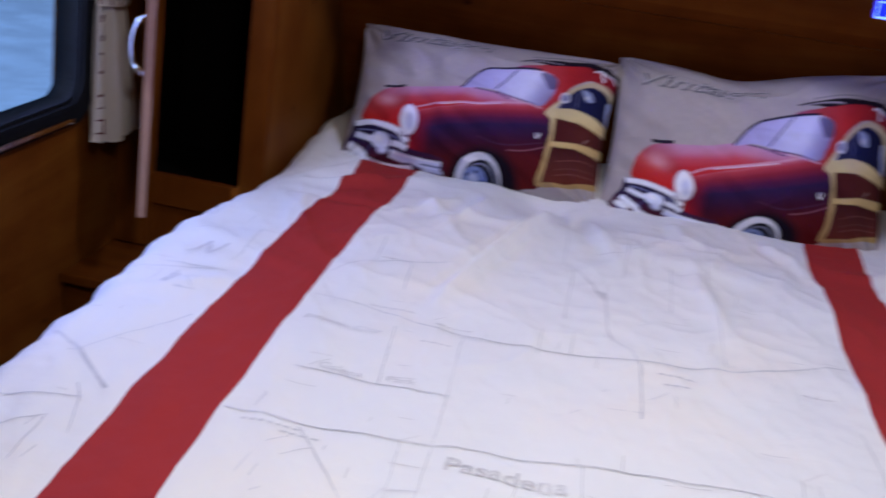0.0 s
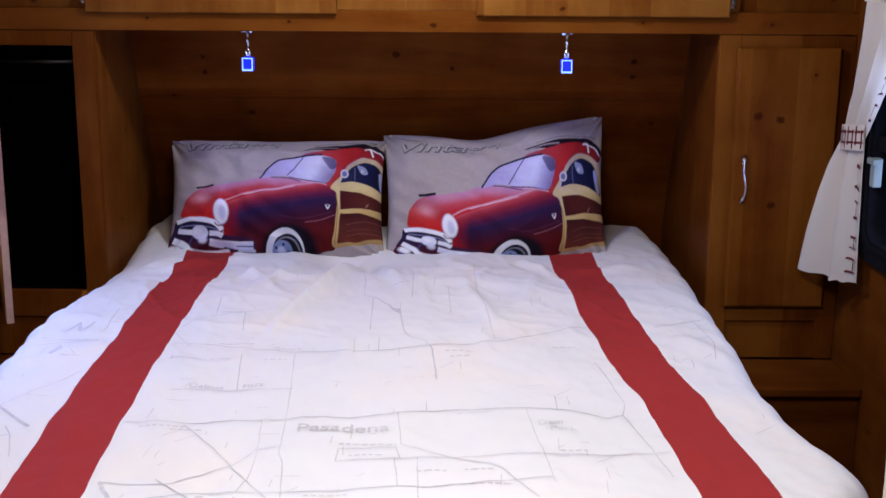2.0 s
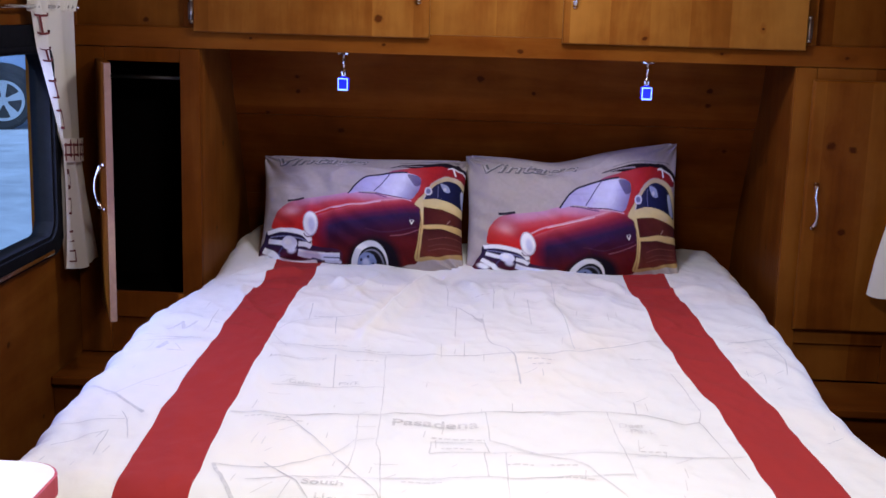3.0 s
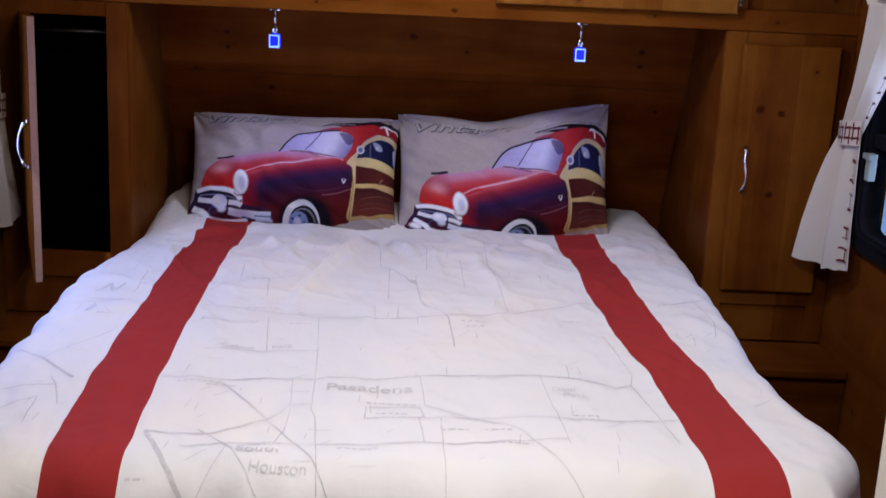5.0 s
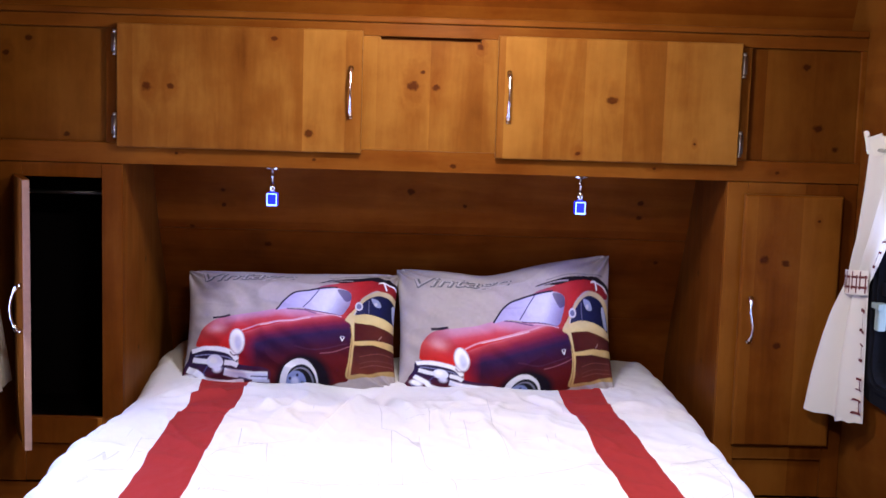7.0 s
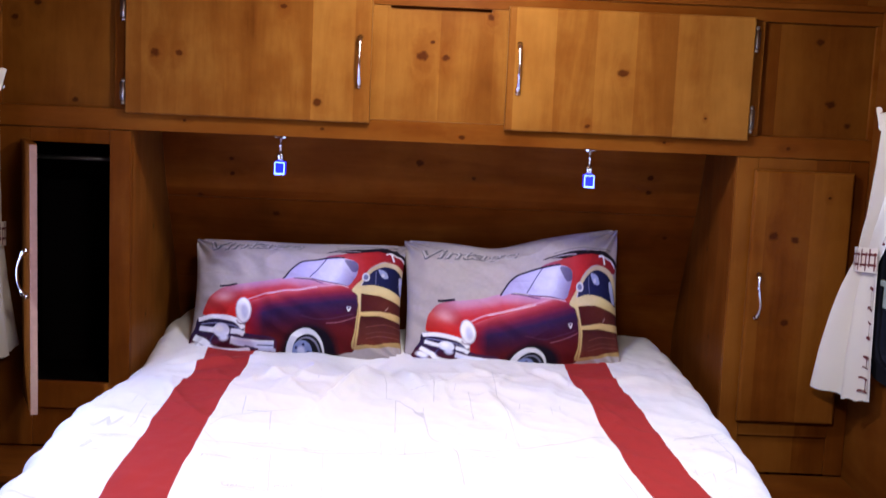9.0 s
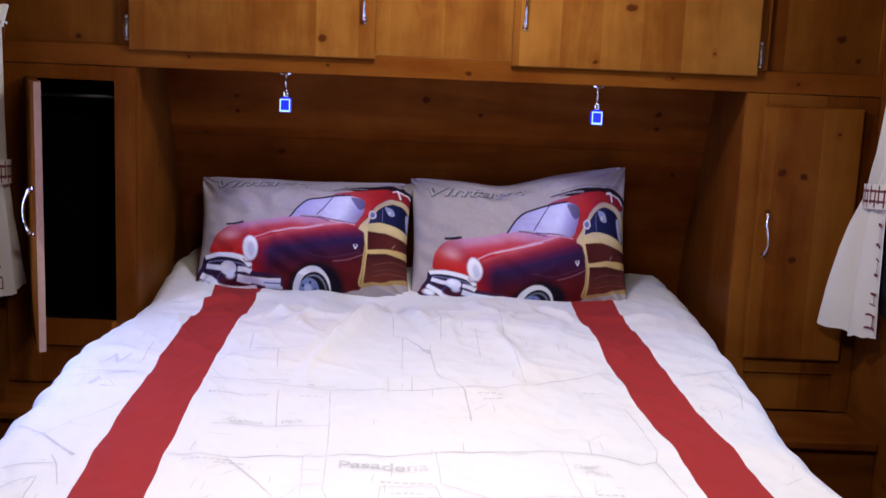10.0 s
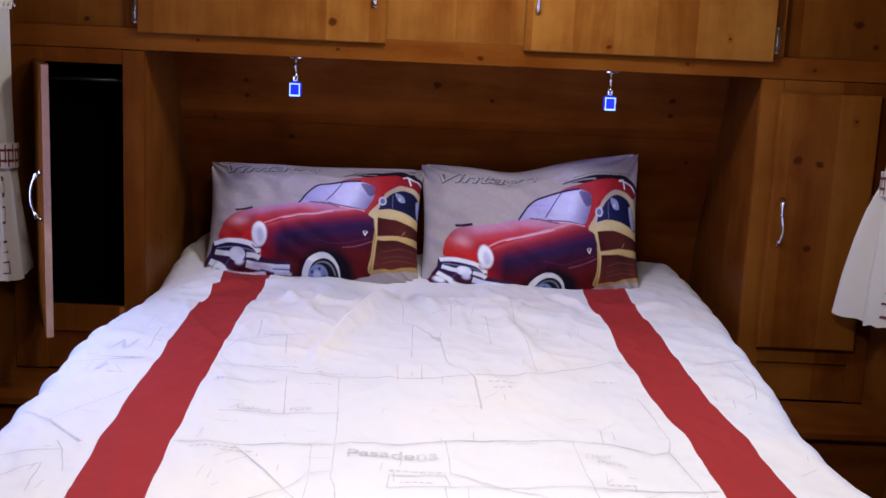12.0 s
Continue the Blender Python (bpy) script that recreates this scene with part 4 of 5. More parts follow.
def wagon_print(nu, nv, drape, second=None, over=2):
    """Colours of the printed wagon on a grid of the pillow's cloth."""
    u, v = np.meshgrid((np.arange((nu + 1) * over) + 0.5) / over / (nu + 1), (np.arange((nv + 1) * over) + 0.5) / over / (nv + 1))
    terms = (np.ones_like(u), u, v, u * v, u * u, v * v, u ** 3, v ** 3, u * u * v, u * v * v)
    gx, gy = (sum(c * t for c, t in zip(row, terms)) for row in drape)
    if second:
        x, y = (gx - 950) / 100, (gy - 400) / 100
        gx, gy = (sum(c * t for c, t in zip(row, (1, x, y, x * y, x * x, y * y, x ** 3, x * x * y, x * y * y, y ** 3))) for row in second)
    img = np.empty((*gx.shape, 3))
    img[:] = np.array(CREAM) / 0.86

    def ramp(d, stops):
        at = [p for p, _ in stops]
        return np.stack([np.interp(d, at, [c[k] for _, c in stops]) for k in range(3)], -1)

    def paint(shape, shade, rounded_off=True, strength=1.0):
        shape = smooth_outline(shape) if rounded_off else shape
        xs, ys = [p[0] for p in shape], [p[1] for p in shape]
        near = np.nonzero((gx > min(xs)) & (gx < max(xs)) & (gy > min(ys)) & (gy < max(ys)))
        hit = inside(gx[near], gy[near], shape)
        got = (near[0][hit], near[1][hit])
        tint = shade(gx[got], gy[got]) if callable(shade) else np.array(shade)
        img[got] = img[got] * (1 - strength) + tint * strength

    def oval(cx, cy, rx, ry, color, soft=0.0):
        d = np.sqrt(((gx - cx) / rx) ** 2 + ((gy - cy) / ry) ** 2)
        w = np.clip((1 - d) / soft, 0, 1)[..., None] if soft else (d < 1)[..., None] * 1.0
        img[:] = img * (1 - w) + np.array(color) * w

    def line(points, w, color):
        pts = smooth_outline(points, 5, False) if len(points) > 2 else points
        a, b = [], []
        for i, (x, y) in enumerate(pts):
            (xa, ya), (xb, yb) = pts[max(i - 1, 0)], pts[min(i + 1, len(pts) - 1)]
            d = math.hypot(xb - xa, yb - ya) or 1.0
            nx, ny = -(yb - ya) / d * w / 2, (xb - xa) / d * w / 2
            a.append((x + nx, y + ny))
            b.append((x - nx, y - ny))
        paint(a + b[::-1], color, False)

    navy, white, lilac, tan = (0.012, 0.009, 0.034), (0.95, 0.94, 0.99), (0.50, 0.50, 0.70), (0.60, 0.44, 0.20)

    def side(x, y):
        d = y - np.interp(x, (465, 500, 560, 610, 660), (400, 387, 376, 371, 367))
        c = ramp(d, ((0, (0.60, 0.15, 0.20)), (5, (0.44, 0.05, 0.075)), (12, (0.25, 0.022, 0.045)), (21, (0.10, 0.014, 0.055)), (31, (0.030, 0.014, 0.060)), (54, (0.048, 0.008, 0.026)), (74, (0.085, 0.008, 0.012)), (110, (0.11, 0.009, 0.010))))
        k = (np.clip((494 - x) / 32, 0, 1) * np.clip((d + 5) / 20, 0, 1))[:, None]
        return c * (1 - k) + np.array((0.34, 0.012, 0.018)) * k

    def bonnet(x, y):
        d = y - np.interp(x, (388, 398, 412, 430, 470, 530, 600, 655), (405, 390, 378, 372, 365, 356, 363, 365))
        c = ramp(d, ((0, (0.54, 0.27, 0.42)), (7, (0.56, 0.20, 0.30)), (14, (0.54, 0.075, 0.11)), (24, (0.52, 0.028, 0.038)), (60, (0.54, 0.018, 0.018))))
        k = np.clip((455 - x) / 50, 0, 1)[:, None]
        c = c * (1 - k) + ramp(y, ((372, (0.46, 0.06, 0.075)), (392, (0.52, 0.06, 0.06)), (420, (0.58, 0.020, 0.016)))) * k
        glint = np.exp(-((x - 425) / 15) ** 2 - ((y - 390) / 8) ** 2)[:, None]
        return c + glint * np.array((0.16, 0.22, 0.24))

    # body side, bonnet and the bright crease between them
    paint(((463, 403), (480, 394), (520, 383), (560, 376), (610, 370), (662, 366), (666, 400), (662, 440), (657, 484), (600, 505), (515, 505), (470, 495), (462, 470), (462, 440)), side)
    paint(((386, 418), (391, 402), (398, 390), (412, 378), (430, 371), (470, 364), (530, 355), (560, 356), (600, 361), (655, 363), (662, 368), (610, 372), (560, 378), (520, 385), (480, 396), (466, 404), (452, 400), (449, 426), (420, 424), (395, 422)), bonnet)
    line(((468, 396), (490, 387), (530, 379), (570, 374), (620, 369), (655, 366)), 2.4, (0.66, 0.32, 0.40))
    line(((500, 386), (540, 379), (590, 374)), 1.2, (0.76, 0.58, 0.66))
    # windscreen, pillars and roof
    paint(((596, 331), (606, 322), (622, 319), (640, 317), (656, 312), (690, 310), (722, 314), (742, 325), (750, 340), (744, 346), (728, 336), (706, 331), (686, 341), (668, 361), (654, 377), (643, 372), (655, 352), (660, 338), (640, 328)), lambda x, y: ramp(x, ((600, (0.30, 0.10, 0.20)), (640, (0.44, 0.05, 0.06)), (680, (0.42, 0.022, 0.028)), (745, (0.20, 0.012, 0.02)))))
    paint(((528, 357), (545, 341), (560, 331), (576, 327), (606, 324), (640, 325), (660, 331), (664, 342), (656, 360), (645, 372), (622, 367), (590, 359), (555, 354)), lambda x, y: ramp(x + 0.6 * (y - 345), ((535, (0.40, 0.36, 0.62)), (585, (0.52, 0.49, 0.76)), (625, (0.66, 0.65, 0.84)), (648, (0.40, 0.38, 0.62)), (668, (0.22, 0.18, 0.36)))))
    paint(((592, 345), (604, 330), (628, 329), (636, 345), (624, 360), (602, 356)), (0.68, 0.68, 0.88), True, 0.35)
    paint(((640, 327), (660, 331), (664, 344), (654, 347), (646, 338)), (0.060, 0.040, 0.12), True, 0.75)
    line(((528, 357), (545, 341), (560, 331), (576, 327), (606, 324), (640, 324)), 2.6, navy)
    line(((607, 325), (577, 355)), 1.8, (0.09, 0.07, 0.17))
    line(((548, 355), (575, 359), (600, 366)), 1.6, (0.10, 0.06, 0.16))
    line(((580, 358), (615, 365), (642, 373)), 1.8, (0.10, 0.05, 0.12))
    line(((600, 364), (628, 370), (646, 375)), 1.6, (0.68, 0.44, 0.54))
    line(((655, 374), (666, 362), (680, 345)), 3.0, (0.34, 0.02, 0.03))
    # roof rack with its load
    paint(((606, 313), (630, 309), (670, 307), (708, 308), (734, 315), (752, 331), (748, 337), (736, 324), (714, 316), (690, 313), (655, 316), (630, 314)), (0.014, 0.009, 0.016))
    line(((612, 314), (640, 311), (668, 313)), 1.6, (0.34, 0.30, 0.34))
    line(((625, 306), (680, 303), (735, 309)), 1.6, (0.24, 0.21, 0.22))
    line(((713, 318), (722, 319), (727, 331)), 2.6, white)
    line(((722, 319), (738, 325), (748, 337)), 1.6, white)
    # timber side with its window and two panels
    paint(((652, 380), (666, 364), (680, 349), (694, 338), (710, 332), (727, 335), (741, 345), (749, 360), (752, 395), (755, 430), (757, 482), (720, 481), (685, 484), (652, 482), (656, 455), (661, 420), (662, 390)), lambda x, y: ramp(y + 0.3 * (x - 700), ((340, (0.50, 0.40, 0.26)), (380, (0.70, 0.56, 0.28)), (420, (0.62, 0.44, 0.18)), (480, (0.42, 0.27, 0.10)))))
    paint(((668, 371), (680, 356), (693, 344), (708, 338), (723, 341), (736, 350), (743, 366), (744, 392), (735, 387), (712, 375), (690, 370)), lambda x, y: ramp(x, ((670, (0.030, 0.030, 0.085)), (700, (0.014, 0.016, 0.065)), (742, (0.008, 0.008, 0.030)))))
    oval(677, 357, 7, 7, (0.58, 0.58, 0.70))
    oval(677, 357, 4.4, 4.4, (0.16, 0.17, 0.32))
    line(((668, 372), (672, 364)), 2.2, (0.55, 0.52, 0.56))
    paint(((699, 342), (712, 346), (716, 357), (706, 356)), (0.30, 0.34, 0.54))
    oval(707, 352, 3, 3, (0.55, 0.55, 0.66))
    paint(((735, 358), (741, 360), (743, 388), (736, 384)), (0.40, 0.44, 0.64))
    line(((695, 346), (694, 369)), 1.2, (0.16, 0.17, 0.30))
    paint(((668, 385), (700, 388), (730, 400), (752, 412), (753, 429), (735, 423), (705, 417), (667, 417)), lambda x, y: ramp(x, ((672, (0.070, 0.012, 0.014)), (715, (0.10, 0.022, 0.018)), (750, (0.045, 0.010, 0.010)))), False)
    paint(((667, 424), (700, 426), (735, 436), (754, 443), (756, 474), (720, 473), (690, 478), (660, 478)), lambda x, y: ramp(y, ((425, (0.050, 0.010, 0.012)), (452, (0.10, 0.024, 0.020)), (478, (0.13, 0.026, 0.018)))), False)
    for y0, c in ((446, 0.17), (458, 0.14), (466, 0.19)):
        line(((676, y0), (705, y0 - 4), (752, y0 + 5)), 1.3, (c, c * 0.34, c * 0.28))
    line(((716, 410), (710, 416)), 1.5, (0.34, 0.22, 0.2))
    line(((661, 392), (663, 420), (655, 480)), 1.2, (0.25, 0.13, 0.05))
    # sheen and badge on the flank
    line(((560, 422), (600, 432), (655, 423)), 2.0, (0.070, 0.022, 0.050))
    line(((606, 439), (630, 437), (660, 428)), 1.5, (0.26, 0.10, 0.13))
    line(((643, 411), (646, 418)), 1.6, white)
    line(((650, 411), (646, 418)), 1.6, white)
    line(((643, 410), (650, 410)), 1.2, lilac)
    # front wheel in its dark arch
    oval(574, 492, 58, 62, (0.010, 0.006, 0.012), 0.22)
    oval(567, 490, 35, 45, (0.76, 0.74, 0.78))
    oval(571, 493, 28, 38, (0.010, 0.009, 0.014))
    oval(570, 493, 25, 33, (0.20, 0.20, 0.26))
    oval(569, 494, 23, 31, (0.012, 0.011, 0.016))
    oval(562, 486, 18, 20, (0.22, 0.27, 0.48))
    oval(560, 484, 9, 10, (0.58, 0.60, 0.76), 0.5)
    for k in range(5):
        oval(561 + 12 * math.cos(k * 1.257), 486 + 13 * math.sin(k * 1.257), 2.4, 2.6, (0.03, 0.03, 0.08))
    # grille and bumper: chrome over a dark mouth
    paint(((380, 424), (408, 423), (440, 427), (458, 440), (464, 455), (512, 462), (516, 482), (500, 500), (366, 500), (361, 470), (372, 446)), lambda x, y: ramp(y, ((425, (0.020, 0.014, 0.045)), (455, (0.035, 0.018, 0.060)), (475, (0.085, 0.014, 0.030)))))
    line(((379, 429), (404, 425), (430, 428), (448, 434), (459, 446)), 8.5, white)
    line(((381, 444), (398, 448), (414, 450)), 9.0, (0.92, 0.92, 1.0))
    line(((436, 450), (450, 452), (460, 457)), 9.0, (0.92, 0.92, 1.0))
    line(((384, 437), (410, 437), (440, 441), (452, 447)), 1.6, (0.30, 0.32, 0.54))
    line(((372, 462), (392, 472), (404, 484), (440, 487), (470, 484)), 12.0, (0.92, 0.93, 1.0))
    line(((378, 462), (394, 469), (406, 480), (440, 483)), 1.8, white)
    line(((436, 466), (462, 471), (486, 473), (512, 475)), 13, (0.74, 0.76, 0.95))
    line(((436, 462), (462, 467), (486, 468), (512, 469)), 3.0, white)
    line(((482, 474), (513, 476)), 2.0, (0.05, 0.05, 0.14))
    line(((484, 481), (515, 483)), 4.5, (0.56, 0.57, 0.72))
    line(((460, 476), (478, 480)), 3.0, (0.06, 0.06, 0.16))
    oval(376, 480, 15, 11, (0.94, 0.95, 1.0), 0.5)
    oval(372, 476, 5, 4, white, 0.6)
    line(((366, 488), (390, 490)), 3.0, (0.14, 0.16, 0.38))
    oval(420, 449, 14, 12, (0.80, 0.82, 0.98))
    oval(417, 446, 9, 7, white, 0.5)
    oval(424, 462, 10, 9, (0.74, 0.75, 0.92), 0.5)
    line(((408, 456), (400, 468), (404, 474)), 2.2, (0.08, 0.08, 0.20))
    line(((432, 456), (436, 464)), 2.0, (0.06, 0.06, 0.16))
    # headlamp and bonnet ornament
    oval(460, 415, 14, 22, (0.58, 0.50, 0.60))
    oval(460, 415, 12, 20, white)
    oval(462, 417, 8, 15, (0.66, 0.67, 0.86), 0.5)
    line(((447, 432), (452, 438), (464, 437)), 2.0, (0.12, 0.05, 0.10))
    line(((417, 371), (432, 369), (447, 366)), 3.2, (0.020, 0.014, 0.03))
    img *= 0.86
    # cream hem below the timber side
    paint(((600, 500), (640, 489), (700, 484.5), (760, 482), (775, 530), (600, 530)), CREAM, False)
    rng = np.random.RandomState(3)
    cells = rng.rand(40, 70)
    mottled = cells[(np.arange(img.shape[0]) * 40 // img.shape[0])][:, (np.arange(img.shape[1]) * 70 // img.shape[1])]
    img *= (0.97 + 0.06 * mottled)[..., None]
    return img.reshape(nv + 1, over, nu + 1, over, 3).mean((1, 3))


PU, PV = 340, 190


def pillow(foot, width, height, thick, lean, yaw, roll, lift_corner, dip, seed, artwork, line, label):
    """A stuffed pillow leaning back; foot is the middle of its lower edge."""
    m = Matrix.Translation(foot) @ Matrix.Rotation(radians(yaw), 4, "Z") @ Matrix.Rotation(radians(90 - lean), 4, "X") @ Matrix.Rotation(radians(roll), 4, "Z")

    def at(u, v, side, lift=0.0):
        a, b = 2 * u - 1, 2 * v - 1
        puff = (max(0.0, 1 - abs(a) ** 2.2) * max(0.0, 1 - abs(b) ** 2.0)) ** 0.58
        pinch_x = 1 - 0.05 * (1 - b * b)
        pinch_y = 1 - 0.035 * (1 - a * a)
        x = a * width / 2 * pinch_x
        y = height / 2 + b * height / 2 * pinch_y + step(0.55, 1.0, v) * (lift_corner * step(0.35, 1.0, u) - dip * math.exp(-((u - 0.42) / 0.16) ** 2))
        blunt = (abs(a) * abs(b)) ** 7
        x, y = x - math.copysign(0.004, a) * blunt, y - math.copysign(0.004, b) * blunt * (0.25 if lift_corner > 0.02 and a > 0 else 1)
        wr = 0.018 * noise.noise((u * 5 + seed, v * 4, 1.0)) + 0.012 * noise.noise((u * 13 + v * 5, v * 9 + seed, 3.0))
        z = side * (thick / 2 * puff) + wr * min(1, puff * 2.5) + lift
        pucker = (abs(a) * abs(b)) ** 1.5
        z += 0.010 * pucker * math.sin(14 * math.atan2(1.02 - abs(b), 1.02 - abs(a)) + seed)
        z += 0.004 * min(1, puff * 2) * (1 - abs(noise.noise((u * 3.2 + v * 2 + seed, v * 4 - u, 6.0)))) ** 8
        # lower part slumps forward
        z += side * 0.018 * step(0.5, 0.1, v) * puff
        return m @ Vector((x, y, z))

    top = thing("pillow", foot, label, "pillow", "pillows on the bed")
    bm = bmesh.new()
    grid(bm, PU, PV, lambda u, v: at(u, v, 1))
    me = finish(bm, "front", pillow_print, True)
    layer = me.color_attributes.new("print", "FLOAT_COLOR", "POINT")
    rgba = np.ones((PV + 1, PU + 1, 4), np.float32)
    rgba[..., :3] = artwork
    layer.data.foreach_set("color", rgba.ravel())
    part("front", me, None, top, "cotton front printed with a red woody wagon")
    part("back", grid(bmesh.new(), 60, 36, lambda u, v: at(1 - u, v, -1)), pillow_back, top, "plain cream back", smooth=True)
    bm = bmesh.new()
    sheet = lambda x, y, lift: at(x, y, 1, lift)
    lettering(bm, "Vintage", 0.04, line, 0.47, sheet, 0.003, 0.110, slant=0.45, rise=0.02, bold=0.030)
    script = part("script", bm, script_ink, top, "dark outline of the printed script")
    bm = bmesh.new()
    lettering(bm, "Vintage", 0.046, line + 0.006, 0.458, sheet, 0.0042, 0.097, slant=0.45, rise=0.02, bold=-0.012)
    part("script_fill", bm, script_pale, script, "pale inside of the script")
    return top


pillow(Vector((-0.382, 0.235, 0.645)), 0.630, 0.362, 0.26, 24, 0, 0.3, 0.0, 0.0, 0.0, wagon_print(PU, PV, DRAPE_A), 0.872, "cream pillow printed with a red wagon, against the headboard")
pillow(Vector((0.250, 0.235, 0.622)), 0.650, 0.412, 0.26, 24, 0, 1.2, 0.045, 0.016, 5.0, wagon_print(PU, PV, DRAPE_B, SECOND), 0.815, "cream pillow with red wagon print and one raised corner")

# ---- curtains ----


def curtain(sx, rows, label, seed):
    """A gathered curtain tied back; rows from top to hem: z, near y, far y, near x, far x."""
    top = thing("curtain", (sx * 1.12, -0.15, rows[-1][0]), label, "curtain", "curtains beside the windows")

    def at(u, v, lift=0.0):
        k = v * (len(rows) - 1)
        i = min(int(k), len(rows) - 2)
        f = k - i
        f = f * f * (3 - 2 * f) * 0.5 + f * 0.5
        z, ya, yb, xa, xb = (p + (q - p) * f for p, q in zip(rows[i], rows[i + 1]))
        span = abs(yb - ya)
        depth = 0.013 + 0.012 * v
        if abs(z - TIE) < 0.08:
            depth *= 0.5 + 0.5 * abs(z - TIE) / 0.08
        wave = depth * math.sin(u * math.pi * 4.2 + seed + 1.2 * math.sin(v * 4 + seed)) * (0.55 + 0.45 * math.sin(u * 5 + seed * 2))
        sag = 0.012 * math.sin(math.pi * u) * step(0.9, 1.0, v)
        edge = 0.4 + 0.6 * step(0, 0.08, min(u, 1 - u))
        return Vector((sx * (xa + (xb - xa) * u) - sx * (wave * edge + lift), ya + (yb - ya) * u + 0.3 * wave, z - sag + 0.006 * noise.noise((u * 8, v * 6, seed))))

    bm = bmesh.new()
    grid(bm, 90, 80, at)
    cloth_ob = part("panel", bm, curtain_cloth, top, smooth=True)
    # ruffled heading above the rod
    bm = bmesh.new()
    grid(bm, 90, 6, lambda u, v: at(u, 0) + Vector((-sx * (0.008 * math.sin(u * 55 + v) + 0.008 * v), 0.012 * v * math.cos(3.1 * u), (v - 0.45) * 0.05 + 0.007 * math.sin(u * 41) * v)))
    part("heading", bm, curtain_cloth, top, "gathered heading ruffle", smooth=True)
    # stitched motif down the leading edge: double bars joined by a stem
    bm = bmesh.new()
    lay = lambda u, v, lift: at(u, v, 0.006)
    k, inner = 0.05, 0.84 if sx > 0 else 0.70
    while k < 0.93:
        for dv in (0.0, 0.050):
            ribbon(bm, ((inner + 0.03 * math.sin(k * 40), k + dv), (0.99, k + dv)), 0.0085 if sx > 0 else 0.0065, lay, 0, 0.02)
        ribbon(bm, ((0.93, k), (0.93, k + 0.050)), 0.022, lay, 0, 0.02)
        k += 0.106
    tagged(part("stitching", bm, curtain_trim, top, "red-brown stitched edge motif"), kind="stuff")
    ya, yb = [(r[1], r[2]) for r in rows if abs(r[0] - TIE) < 0.03][0]
    xa, xb = [(r[3], r[4]) for r in rows if abs(r[0] - TIE) < 0.03][0]
    bm = bmesh.new()

    def band(u, v, out=0.0):
        a = u * math.pi
        bulge = 0.024 + out
        return Vector((sx * (xa + (xb - xa) * u) - sx * bulge * (0.35 + 0.65 * math.sin(a)), (ya + 0.008) + (yb - ya - 0.016) * u, TIE + (v - 0.5) * 0.062 + 0.012 * (u - 0.5)))

    grid(bm, 24, 4, band)
    tie = part("tieback", bm, curtain_cloth, top, "tieback band with stitched squares", smooth=True)
    bm = bmesh.new()
    for u0 in (0.12, 0.36, 0.60, 0.82):
        lay = lambda u, v, lift: band(u, v, 0.0015)
        for line in (((u0, 0.2), (u0, 0.95)), ((u0 + 0.13, 0.05), (u0 + 0.13, 0.8)), ((u0 - 0.04, 0.72), (u0 + 0.17, 0.72)), ((u0 - 0.04, 0.30), (u0 + 0.17, 0.30))):
            vert = line[0][0] == line[1][0]
            ribbon(bm, line, 0.035 if vert else 0.10, lay, 0, 0.1)
    tagged(part("stitching", bm, curtain_trim, tie, "red-brown stitched squares"), kind="stuff")
    rod = bmesh.new()
    tube(rod, [(sx * (rows[0][3] - 0.0), rows[0][1] + 0.02, rows[0][0] - 0.012), (sx * rows[0][4], -1.12, rows[0][0] - 0.012)], [0.005, 0.005], 8)
    tube(rod, [(sx * rows[0][3], rows[0][1] + 0.035, rows[0][0] - 0.012), (sx * rows[0][3], rows[0][1] + 0.018, rows[0][0] - 0.012)], [0.004, 0.009], 10)
    part("rod", rod, chrome, top, "thin chrome curtain rod", smooth=True)
    return top


TIE = 1.065
curtain(1, ((1.415, -0.205, -0.50, 1.100, 1.112), (1.30, -0.19, -0.44, 1.100, 1.112), (1.17, -0.155, -0.32, 1.102, 1.112), (1.065, -0.112, -0.215, 1.10, 1.115), (0.92, -0.075, -0.225, 1.07, 1.115), (0.80, -0.055, -0.235, 1.045, 1.112), (0.715, -0.045, -0.245, 1.03, 1.11)),
        "cream cotton curtain tied back beside the window", 0.4)
TIE = 1.035
curtain(-1, ((1.418, -0.085, -0.36, 1.112, 1.118), (1.30, -0.085, -0.33, 1.112, 1.118), (1.17, -0.085, -0.26, 1.112, 1.118), (1.035, -0.075, -0.19, 1.112, 1.118), (0.92, -0.06, -0.19, 1.105, 1.118), (0.80, -0.04, -0.195, 1.094, 1.118), (0.725, -0.03, -0.20, 1.086, 1.118)),
        "cream cotton curtain hanging narrow beside the window", 2.1)

# ---- table corner and cream panel near the foot of the bed ----
table = thing("table", (-0.868, -1.95, 0), "white-topped dinette table with a red edge band", "table")
outline = rounded(-1.128, -0.608, -2.30, -1.585, 0.055, 8)
part("tabletop", prism(bmesh.new(), [(x, y, 0.722) for x, y in outline], (0, 0, 0.028)), white_top, table)
bm = bmesh.new()
rim_o = rounded(-1.132, -0.604, -2.304, -1.581, 0.059, 8)
loops = [[bm.verts.new((x, y, z)) for x, y in line] for z, line in ((0.719, rim_o), (0.7485, rim_o), (0.7485, outline), (0.719, outline))]
for a, b in zip(loops, loops[1:] + loops[:1]):
    for i in range(len(a)):
        j = (i + 1) % len(a)
        bm.faces.new((a[i], a[j], b[j], b[i]))
bmesh.ops.recalc_face_normals(bm, faces=bm.faces)
part("edge_band", bm, red_edge, table, "glossy red edge band")
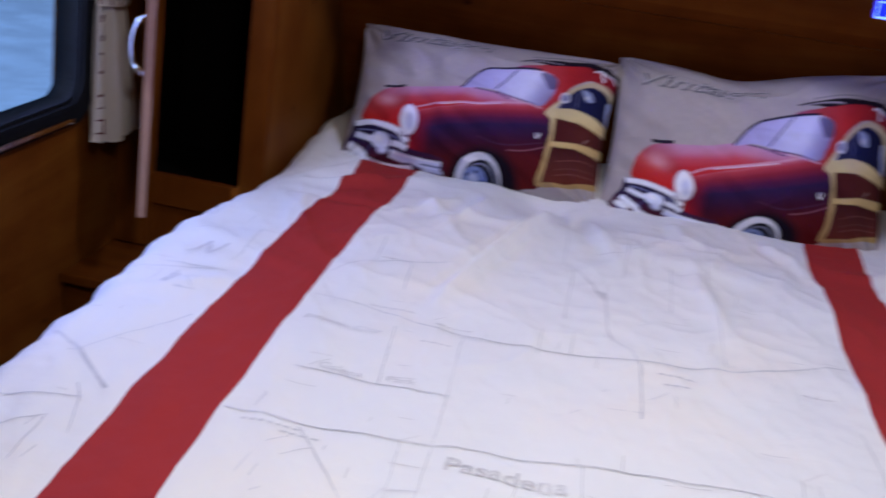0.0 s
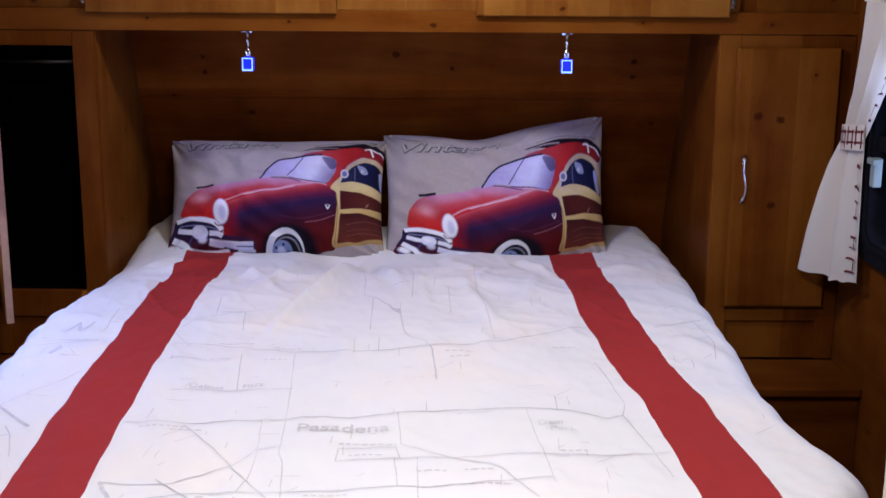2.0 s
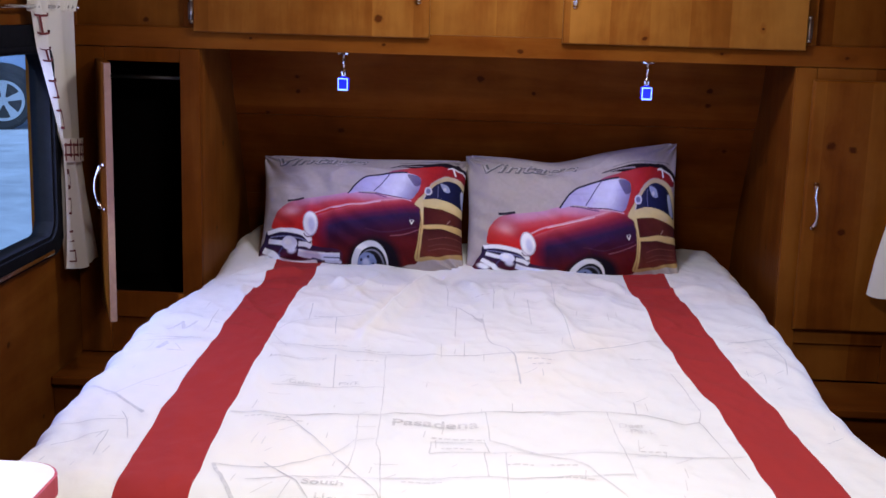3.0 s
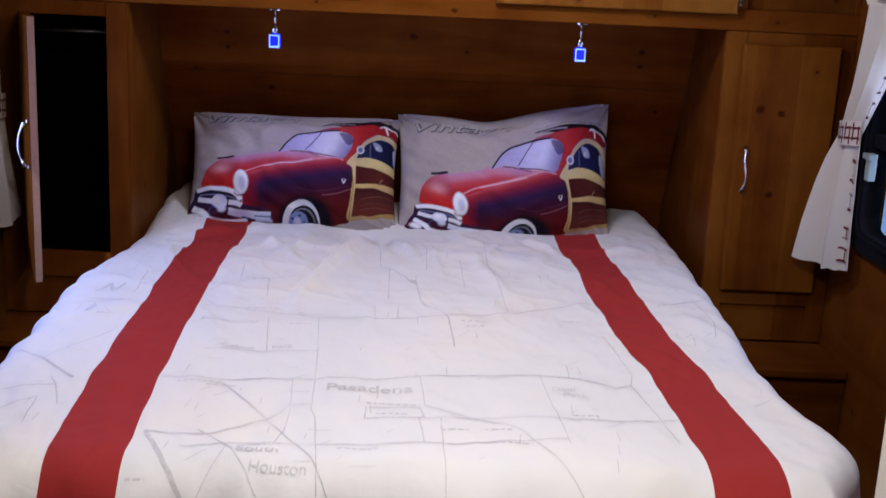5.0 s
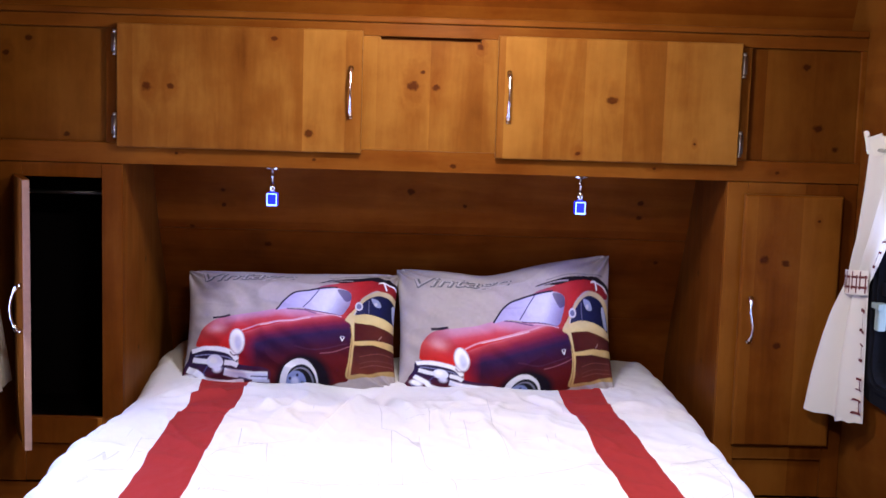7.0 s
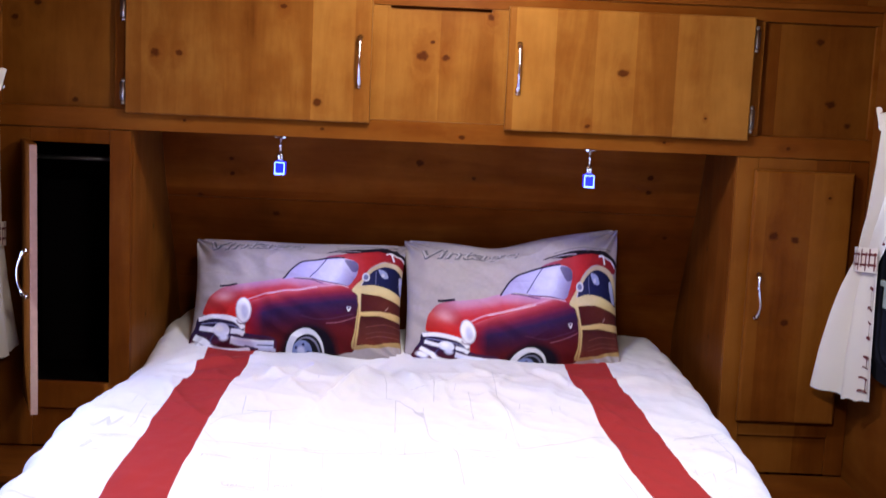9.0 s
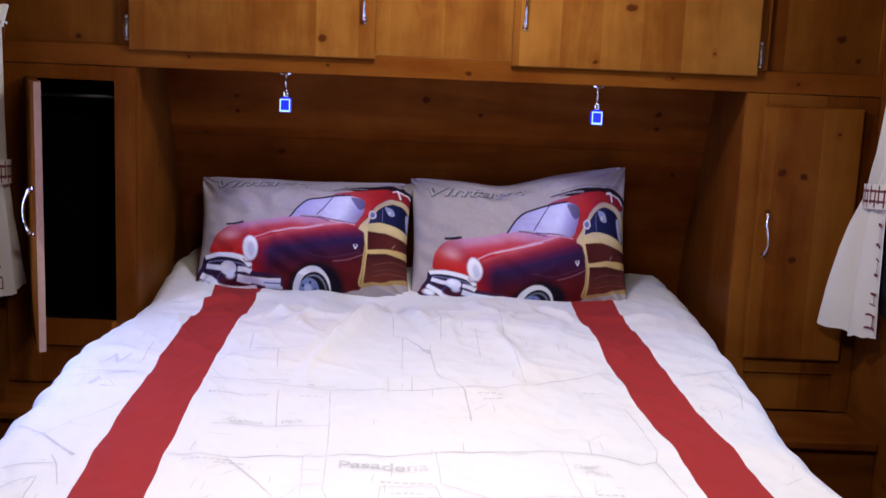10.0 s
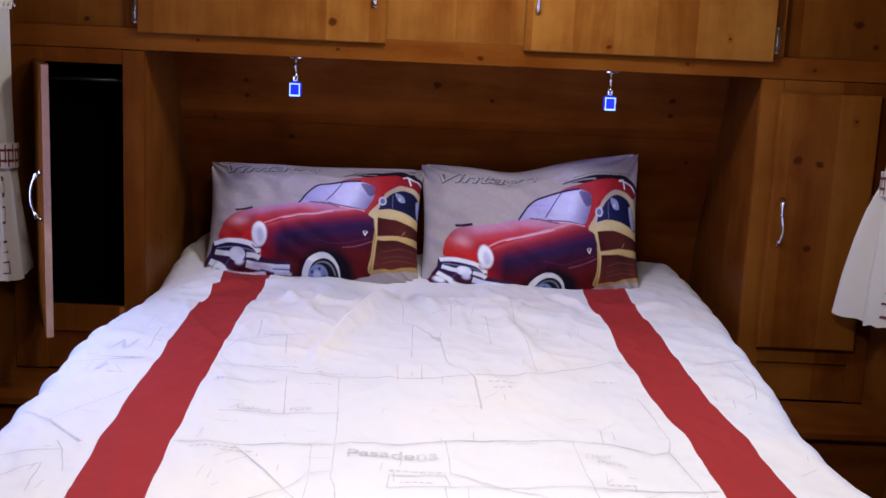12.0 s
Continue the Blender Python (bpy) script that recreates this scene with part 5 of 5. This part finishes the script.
part("leg", tube(bmesh.new(), [(-0.868, -1.95, 0.0), (-0.868, -1.95, 0.012), (-0.868, -1.95, 0.02), (-0.868, -1.95, 0.7215)], [0.16, 0.16, 0.03, 0.03], 24), chrome, table, smooth=False)

cabinet = thing("end_cabinet", (0.88, -2.0, 0), "cream-painted cabinet end near the foot of the bed", "cabinet")
part("end_panel", boxed(0.615, WALL - 0.002, -2.25, -1.75, 0.0, 1.10, bevel=0.006), cream_paint, cabinet)

# ---- outside ----
bm = bmesh.new()
grid(bm, 24, 24, lambda u, v: Vector(((u - 0.5) * 400, (v - 0.5) * 400, -0.48)))
solo("ground", bm, concrete, "pale sunlit concrete ground outside the trailer", "ground", kind="structure")


def wheel(parent, c, r, way):
    side = Vector((way.y, -way.x, 0))
    tyre = part("wheel", tube(bmesh.new(), [c + side * d for d in (-0.11, -0.09, 0.09, 0.11)], [r * 0.9, r, r, r * 0.9], 36), tyre_rubber, parent, "black tyre")
    bm = bmesh.new()
    for d in (0.112,):
        hub = [bm.verts.new(c + side * d + (way * math.cos(a) + Vector((0, 0, 1)) * math.sin(a)) * r * 0.16) for a in (2 * math.pi * k / 20 for k in range(20))]
        bm.faces.new(hub)
        for k in range(5):
            a = 2 * math.pi * k / 5 + 0.3
            ring_pts = [(0.12, a - 0.5), (0.64, a - 0.24), (0.64, a + 0.24), (0.12, a + 0.5)]
            bm.faces.new([bm.verts.new(c + side * (d + 0.006) + (way * math.cos(b) + Vector((0, 0, 1)) * math.sin(b)) * r * q) for q, b in ring_pts])
        lo = [[bm.verts.new(c + side * (d + 0.003) + (way * math.cos(a) + Vector((0, 0, 1)) * math.sin(a)) * r * q) for a in (2 * math.pi * k / 36 for k in range(36))] for q in (0.60, 0.70)]
        for k in range(36):
            bm.faces.new((lo[0][k], lo[0][(k + 1) % 36], lo[1][(k + 1) % 36], lo[1][k]))
    part("rim", bm, rim_metal, tyre, "five-spoke alloy rim")


def parked_car(centre, heading):
    way = Vector((math.cos(heading), math.sin(heading), 0))
    side = Vector((way.y, -way.x, 0))
    base = Vector((centre[0], centre[1], -0.48))
    top = thing("parked_car", base, "blue-grey pickup truck parked outside on the concrete", "car")
    at = lambda a, b, z: base + way * a + side * b + Vector((0, 0, z))
    body = [(-2.5, 0.55), (-2.5, 1.05), (-0.7, 1.12), (-0.2, 1.75), (1.0, 1.78), (1.7, 1.2), (2.7, 1.05), (2.75, 0.5)]
    part("body", prism(bmesh.new(), [at(a, -0.95, z) for a, z in body], side * 1.9), car_paint, top)
    part("side_window", prism(bmesh.new(), [at(a, 0.955, z) for a, z in ((-0.55, 1.22), (-0.12, 1.66), (0.9, 1.68), (1.4, 1.22))], side * 0.01), car_glass, top, "dark side window")
    for a in (-1.6, 1.75):
        arch = [at(a + 0.56 * math.cos(k * math.pi / 12), 0.955, 0.43 + 0.56 * math.sin(k * math.pi / 12)) for k in range(13)]
        part("wheel_arch", prism(bmesh.new(), arch, side * 0.008), tyre_rubber, top, "dark wheel arch")
        wheel(top, at(a, 0.88, 0.43), 0.43, way)
    return top


parked_car((-6.2, 15.6), radians(23))
